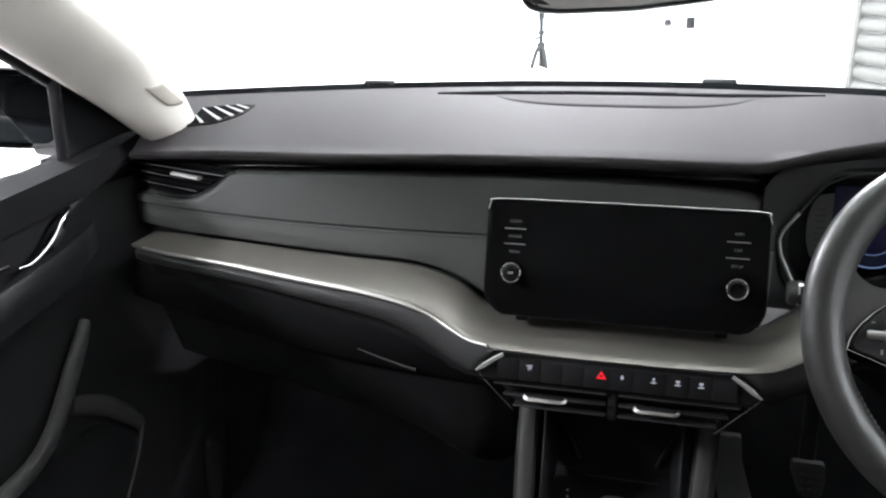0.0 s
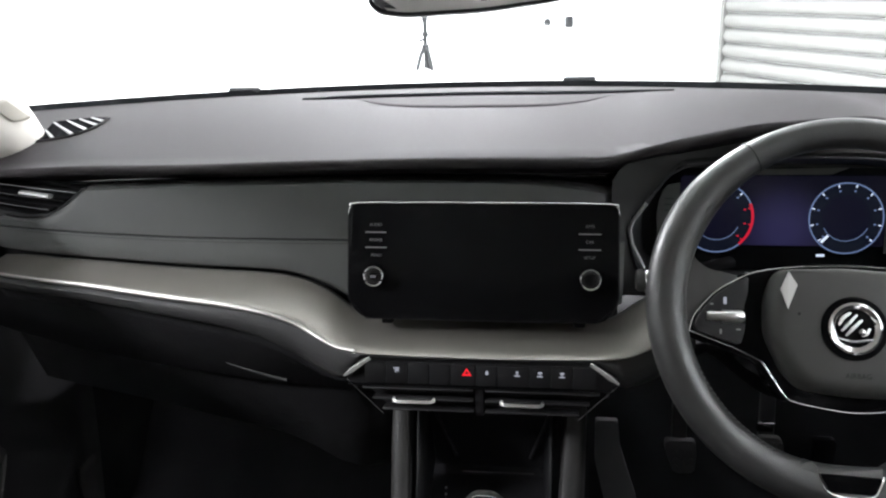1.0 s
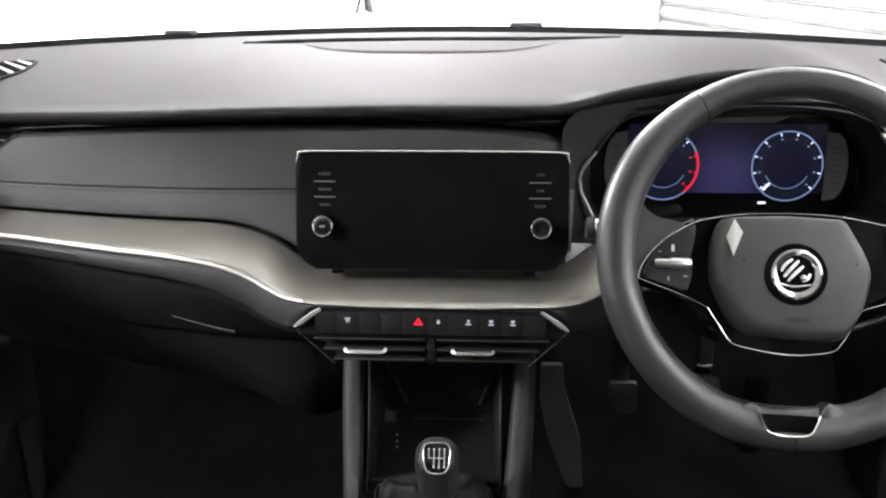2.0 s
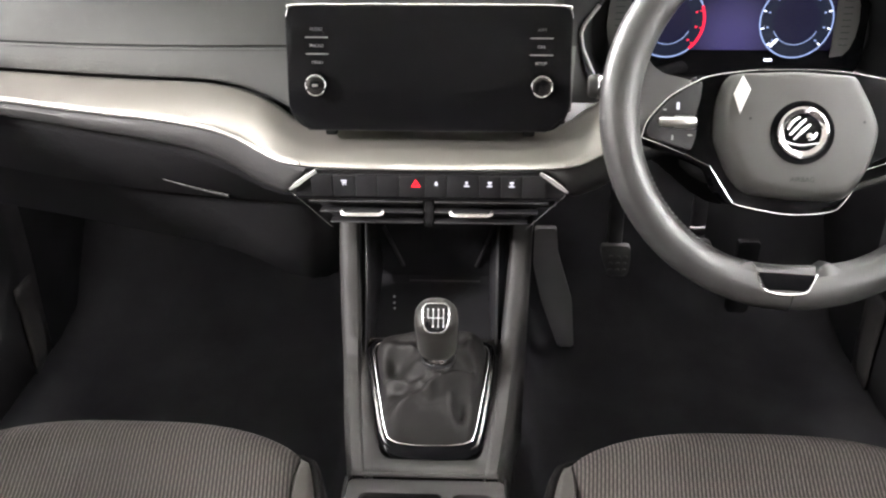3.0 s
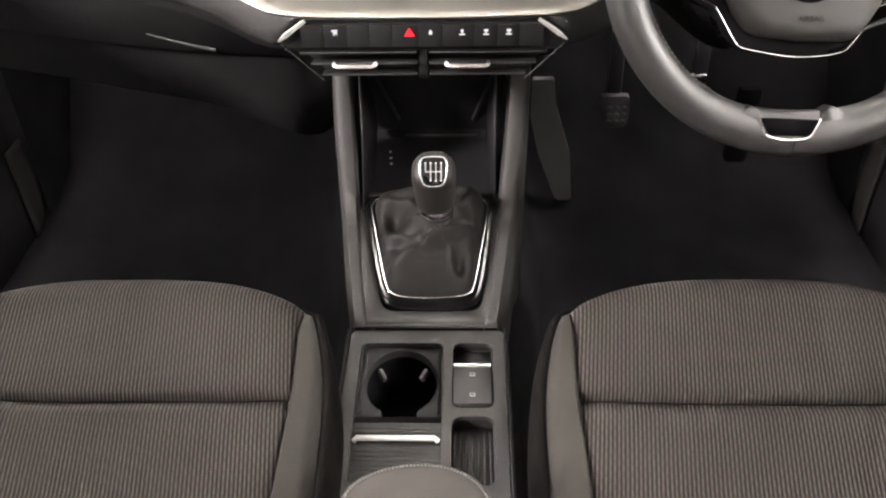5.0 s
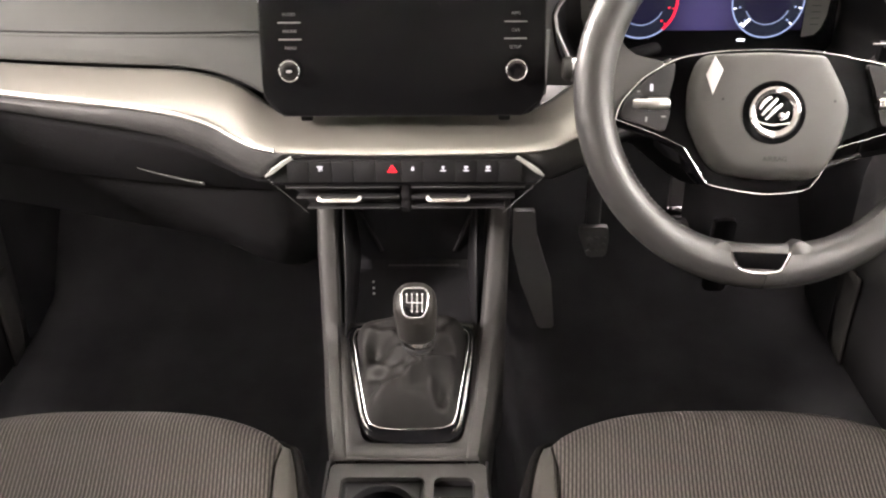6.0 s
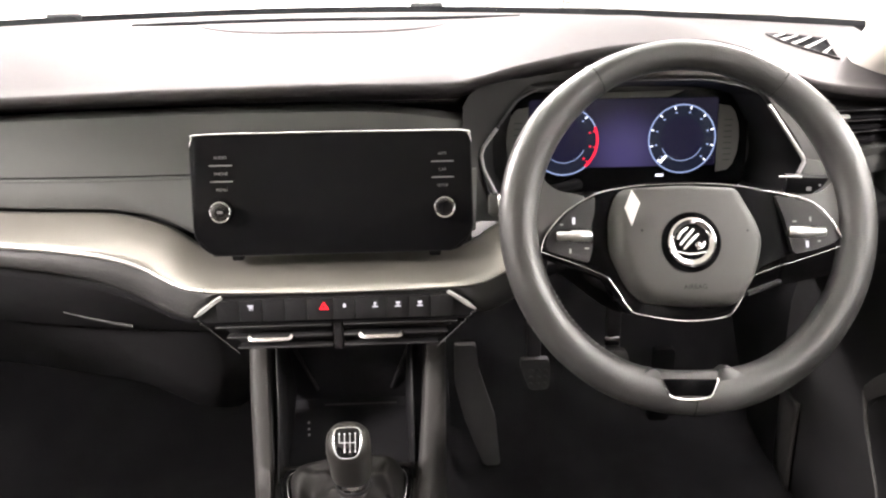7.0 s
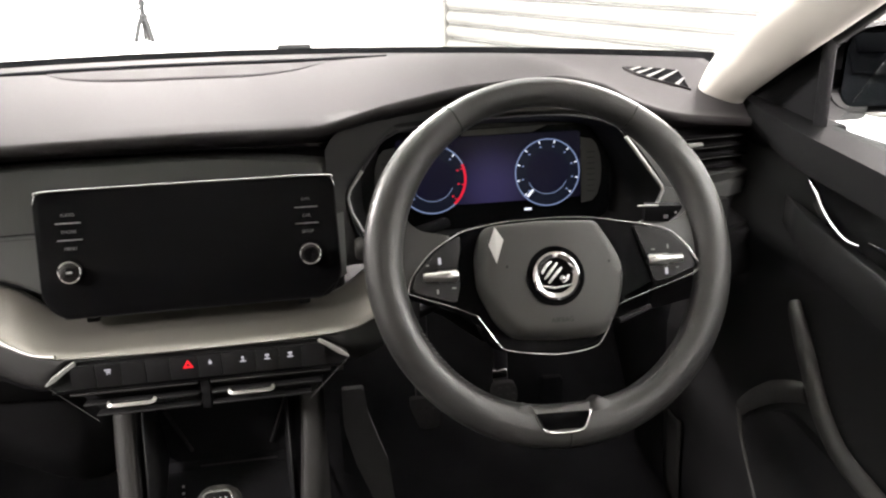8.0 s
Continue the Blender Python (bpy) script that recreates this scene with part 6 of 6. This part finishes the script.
# sharp creases: from, to, half width, height
CREASES = [((-0.036, -0.104), (0.004, -0.088), 0.010, 0.006), ((0.004, -0.088), (0.044, -0.062), 0.010, 0.009), ((-0.012, -0.058), (0.018, -0.082), 0.008, 0.005), ((-0.044, -0.062), (-0.006, -0.080), 0.008, 0.006), ((0.014, -0.078), (0.046, -0.050), 0.007, -0.005), ((0.026, -0.090), (0.028, -0.112), 0.006, 0.004), ((-0.050, -0.020), (-0.020, -0.030), 0.009, 0.006), ((0.030, -0.040), (0.052, -0.046), 0.008, 0.005)]


def fold_height(x, y):
    p = Vector((x, y))
    h = sum(2.0 * hh * math.exp(-((x - fx) / sx) ** 2 - ((y - fy) / sy) ** 2) for fx, fy, sx, sy, hh in HOLLOWS)
    for a, b, w, hh in CREASES:
        a, b = Vector(a), Vector(b)
        f = min(1.0, max(0.0, (p - a).dot(b - a) / (b - a).length_squared))
        d = (p - a.lerp(b, f)).length / w
        h += 1.7 * hh * max(0.0, 1 - d) ** 1.3 * (0.5 + 0.5 * math.sin(math.pi * (0.15 + 0.7 * f)))
    return h + 0.0022 * noise.noise(Vector((x * 50, y * 70, 3.1)))


rise = curve_of([(0.0, 0.0), (0.02, 0.005), (0.06, 0.011), (0.11, 0.016), (0.17, 0.019), (0.24, 0.021), (0.38, 0.0225), (0.52, 0.025), (0.66, 0.0285), (0.80, 0.0345), (0.88, 0.040)])
rows = []
for f in [0.0, 0.01, 0.02, 0.04, 0.06, 0.085] + steps(0.11, 0.88, 22):
    r = []
    for x, y in base_o:
        px, py = x + (0.0118 - x) * f, y + (-0.062 - y) * f
        damp = math.sin(math.pi * min(1, f * 1.1)) ** 0.6
        r.append((px, py, GP(x, y) * (1 - f) + 0.349 * f + rise(f) + fold_height(px, py) * damp))
    rows.append(r)
bm = grid(rows, True)
g1 = part("gaiter", bm, GAITER, gear, "creased black leather gaiter", angle=80)
g1.modifiers.new("soft", "SUBSURF").levels = 1
g1.modifiers["soft"].render_levels = 1
LX, LY = 0.0118, -0.066
lathe("collar", [(0.0, 0.376), (0.0145, 0.378), (0.0172, 0.383), (0.0168, 0.394), (0.0135, 0.399), (0.0, 0.399)], Matrix.Translation((LX, LY, 0)), CHROME, gear, 28, "chrome collar")
lathe("collar_waist", [(0.0176, 0.3865), (0.0178, 0.3885), (0.0176, 0.3905)], Matrix.Translation((LX, LY, 0)), BLACK, gear, 28, "dark waist of the collar")
ax = Vector((0.0, -0.42, 0.91)).normalized()
sx = Vector((1, 0, 0))
KM = basis((LX - 0.001, LY + 0.006, 0.3985), sx, ax.cross(sx), ax)
rows = []
for h, r, e in ((0.003, 0.0175, 1.0), (0.007, 0.0200, 1.0), (0.014, 0.0206, 1.0), (0.026, 0.0206, 1.0), (0.040, 0.0211, 0.97), (0.053, 0.0217, 0.95), (0.063, 0.0211, 0.95), (0.0695, 0.0182, 0.98), (0.073, 0.012, 1.0)):
    rows.append([KM @ Vector((r * math.copysign(abs(math.cos(t)) ** 0.8, math.cos(t)), r * e * math.copysign(abs(math.sin(t)) ** 0.8, math.sin(t)), h)) for t in [2 * math.pi * a / 28 for a in range(28)]])
bm = grid(rows, True)
bm.verts.ensure_lookup_table()
bm.faces.new(bm.verts[:28])
bm.faces.new(bm.verts[-28:])
kb = part("knob", bm, KNOBGREY, gear, "dark grey leather gear knob")
ft = Vector((0.0, -0.76, 0.65)).normalized()
FM = basis((LX - 0.0005, LY - 0.0315, 0.4622), sx, ft.cross(sx), ft)
cap_o = soften([(-0.0120, 0.0138), (0.0120, 0.0138), (0.0134, 0.0), (0.0095, -0.0148), (-0.0095, -0.0148), (-0.0134, 0.0)], 0.007, 5)
slab("knob_cap", cap_o, -0.012, 0.0022, FM, PIANO, kb, 0.001, "gloss black cap with shift pattern")
sweep("cap_ring", [FM @ Vector((x, y, 0.002)) for x, y in cap_o], circle(0.0010, 8, 0.0011), KNOBSILVER, kb, ft, True, "chrome ring")
for px, y0, y1 in ((-0.0075, 0.000, 0.0080), (-0.0025, -0.0085, 0.0080), (0.0025, -0.0085, 0.0080), (0.0075, -0.0085, 0.0080)):
    box("shift_line", (0.0006, y1 - y0, 0.0004), FM @ Matrix.Translation((px, (y0 + y1) / 2, 0.0026)), PRINT, kb, 0.0)
    for yy in (y0, y1):
        if not (px < -0.007 and yy < 0.005):
            box("shift_mark", (0.0014, 0.0014, 0.0004), FM @ Matrix.Translation((px, yy, 0.0027)), PRINT, kb, 0.0)
box("shift_line", (0.015, 0.0006, 0.0004), FM @ Matrix.Translation((0.0, -0.0002, 0.0026)), PRINT, kb, 0.0)

# ---- seats ----


def seat(s):
    cx = 0.0145 + s * 0.2935
    st = thing("front_seat", (cx, -0.4, 0.05), "front seat in ribbed dark cloth with grey side bolsters", "car seat", "front seats")
    inner = 0.168   # half width of the ribbed panel
    crown = lambda y: 0.334 + 0.21 * (y + 0.45)   # the cushion rises to the front
    half = lambda y: inner + 0.006 * math.exp(-((y + 0.275) / 0.08) ** 2)
    def front_y(u):
        return -0.141 - 0.038 * abs(u) ** 3.0
    def top(u, y):
        return crown(y) - 0.004 * (1 - u * u) - 0.005 * max(0.0, (abs(u) - 0.90) / 0.10) ** 2
    # ribbed cushion, front part and seat part with a seam between
    for y_a, y_b, first in ((None, -0.2905, True), (-0.2915, -0.62, False)):
        rows = []
        for i in range(33):
            u = -1 + 2 * i / 32
            r = []
            if first:
                fy = front_y(u)
                yt = fy - 0.041 + 0.041 * math.cos(radians(102))
                zc = top(u, yt) - 0.041 * math.sin(radians(102))
                for a in steps(-60, 102, 10):
                    t = radians(a)
                    r.append((cx + u * inner * (1 - 0.03 * (a < 0)), fy - 0.041 + 0.041 * math.cos(t), zc + 0.041 * math.sin(t)))
                r.append((cx + u * half(-0.256), -0.256, top(u, -0.256)))
                r.append((cx + u * half(-0.284), -0.284, top(u, -0.284) - 0.0005))
                r.append((cx + u * half(y_b), y_b, top(u, y_b) - 0.007))
            else:
                r.append((cx + u * half(y_a), y_a, top(u, y_a) - 0.007))
                r.append((cx + u * half(-0.305), -0.305, top(u, -0.305) - 0.001))
                for y in steps(-0.33, y_b, 8):
                    r.append((cx + u * half(y), y, top(u, y) + 0.0005))
            rows.append(r)
        sheet("cushion_panel", rows, CLOTH, st, 0.03, "ribbed dark grey cloth panel", 70, -1.0)
    # bolsters on both sides, widening from a point at the front corner
    for q in (-1, 1):
        rows, side = [], []
        for y in steps(-0.166, -0.62, 38):
            g = 1 - math.exp(-max(0.0, -0.192 - y) / 0.09)
            w, b = 0.0025 + 0.030 * g, -0.008 * g
            z0 = crown(y) - 0.002 - 0.050 * max(0.0, (y + 0.2434) / 0.075) ** 2
            x_in = half(y) - 0.7 * max(0.0, y + 0.201)
            rows.append([(cx + q * (x_in - 0.003), y, z0 - 0.008), (cx + q * (x_in + 0.0005), y, z0 + 0.001), (cx + q * (x_in + 0.5 * w), y, z0 + 0.003 * g + 0.4 * b), (cx + q * (x_in + w), y, z0 + b)])
            x0 = cx + q * (x_in + w)
            k = 0.3 + 0.7 * g
            side.append([(x0, y, z0 + b - 0.0005), (x0 + q * 0.005 * k, y, z0 + b - 0.004), (x0 + q * 0.008 * k, y, z0 + b - 0.018), (x0 + q * 0.008 * k, y, z0 - 0.05), (x0 + q * 0.002 * k, y, 0.22), (x0 - q * 0.006, y, 0.14)])
        sheet("bolster", rows, BOLSTER, st, 0.003, "smooth grey bolster", 60, -1.0 * q)
        sheet("side_panel", side, SIDECLOTH, st, 0.008, "dark cloth side", 60, -1.0 * q)
        path = [(r[3][0], r[3][1], r[3][2] + 0.0005) for r in rows]
        tube("piping", path, 0.0009, THREAD, st, "pale stitched seam")
    # apron under the front edge
    sheet("apron", [[(cx + u * inner * 0.98, front_y(u) - 0.02, 0.30), (cx + u * inner * 0.96, front_y(u) - 0.04, 0.2), (cx + u * inner * 0.95, front_y(u) - 0.06, 0.12)] for u in steps(-1, 1, 16)], SIDECLOTH, st, 0.02, "", 60, -1.0)
    box("base", (0.40, 0.42, 0.16), Matrix.Translation((cx, -0.42, 0.20)), BLACK, st, 0.02)
    for q in (-1, 1):
        box("seat_rail", (0.03, 0.46, 0.12), Matrix.Translation((cx + q * 0.17, -0.42, 0.066)), STEEL, st, 0.004)
    # backrest and headrest, behind the camera
    rows = []
    for z in steps(0, 1, 10):
        w = 0.195 - 0.045 * z * z
        yy = -0.64 - 0.22 * z
        rows.append([(cx + w * math.cos(t), yy + (0.055 - 0.01 * z) * math.sin(t) - 0.02, 0.33 + 0.56 * z) for t in [2 * math.pi * a / 20 for a in range(20)]])
    bm = grid(rows, True)
    bm.verts.ensure_lookup_table()
    bm.faces.new(bm.verts[:20])
    bm.faces.new(bm.verts[-20:])
    part("backrest", bm, CLOTH, st)
    return st


seat(-1)
seat(1)

# ---- pedals ----
PF = basis((0, 0.45, 0), (1, 0, 0), (0, 0, 1), (0, -1, 0))
rest = thing("footrest", (0.185, 0.47, 0.02), "tall grey plastic footrest beside the tunnel", "footrest")
slab("pad", soften([(0.151, 0.250), (0.187, 0.250), (0.192, 0.203), (0.2065, 0.155), (0.2225, 0.105), (0.2335, 0.003), (0.2045, 0.003), (0.168, 0.105), (0.152, 0.175)], 0.005), -0.012, 0.0, PF, RESTGREY, rest, 0.004)
for nm, word, pts, top in (("clutch_pedal", "black rubber clutch pedal", [(0.262, 0.224), (0.310, 0.224), (0.313, 0.198), (0.311, 0.165), (0.279, 0.164), (0.263, 0.205)], 0.50), ("brake_pedal", "black rubber brake pedal", [(0.404, 0.236), (0.442, 0.236), (0.448, 0.212), (0.443, 0.187), (0.414, 0.187), (0.400, 0.212)], 0.50)):
    pd = thing(nm, (pts[0][0] + 0.02, 0.47, 0.02), word + " hanging over the floor", "pedal")
    PP = PF @ Matrix.Translation((0, 0, 0.010))
    pad = slab("pad", soften(pts, 0.014 if nm == "brake_pedal" else 0.006), -0.012, 0.0, PP, PEDAL, pd, 0.003)
    mx, mz = sum(p[0] for p in pts) / 6, min(p[1] for p in pts)
    for k in range(3):
        for j in range(3):
            lathe("stud", [(0.0045, 0), (0.004, 0.002), (0, 0.0022)], PP @ Matrix.Translation((mx - 0.010 + 0.012 * k, mz + 0.012 + 0.013 * j, 0)), PEDAL, pad, 8)
    box("lever", (0.024, 0.012, 0.24), Matrix.Translation((mx - 0.004, 0.472, 0.335)) @ pose(0, 0, 0, -8), STEEL, pd, 0.004)
    if nm == "brake_pedal":
        box("bracket", (0.026, 0.01, 0.016), Matrix.Translation((0.411, 0.430, 0.262)), DARKCHROME, pd, 0.003, "bright metal bracket")
acc = thing("accelerator_pedal", (0.53, 0.5, 0.02), "slim black accelerator pedal", "pedal")
slab("pad", soften([(0.51, 0.20), (0.548, 0.20), (0.55, 0.05), (0.512, 0.05)], 0.006), -0.012, 0.0, PF @ Matrix.Translation((0, 0, -0.05)), SHADEBLACK, acc, 0.003)
# ---- rear-view mirror ----
rv = thing("rear_view_mirror", (0, 0.12, 0.98), "black framed rear-view mirror under the roof", "mirror")
RM = Matrix.Translation((-0.004, 0.128, 0.942)) @ pose(0, 0, 0, 0, 0, 8) @ pose(0, 0, 0, 90 - 6, 0, 0) @ pose(0, 0, 0, 0, 0, 3)
mo = soften([(-0.122, 0.030), (-0.10, 0.037), (0.10, 0.037), (0.122, 0.030), (0.118, -0.020), (0.085, -0.030), (0.0, -0.0355), (-0.085, -0.0335), (-0.116, -0.026)], 0.016, 5)
slab("housing", mo, -0.030, 0.0, RM, BLACK, rv, 0.003, "black plastic housing")
slab("mirror_pane", [(x * 0.965, y * 0.90) for x, y in mo], -0.001, 0.0015, RM, MIRROR, rv, 0.0006, "silver mirror glass")
tube("stem", [RM @ Vector((0, 0, -0.02)), RM @ Vector((0, 0.03, -0.05)), Vector((0, 0.13, 1.03))], 0.012, BLACK, rv)
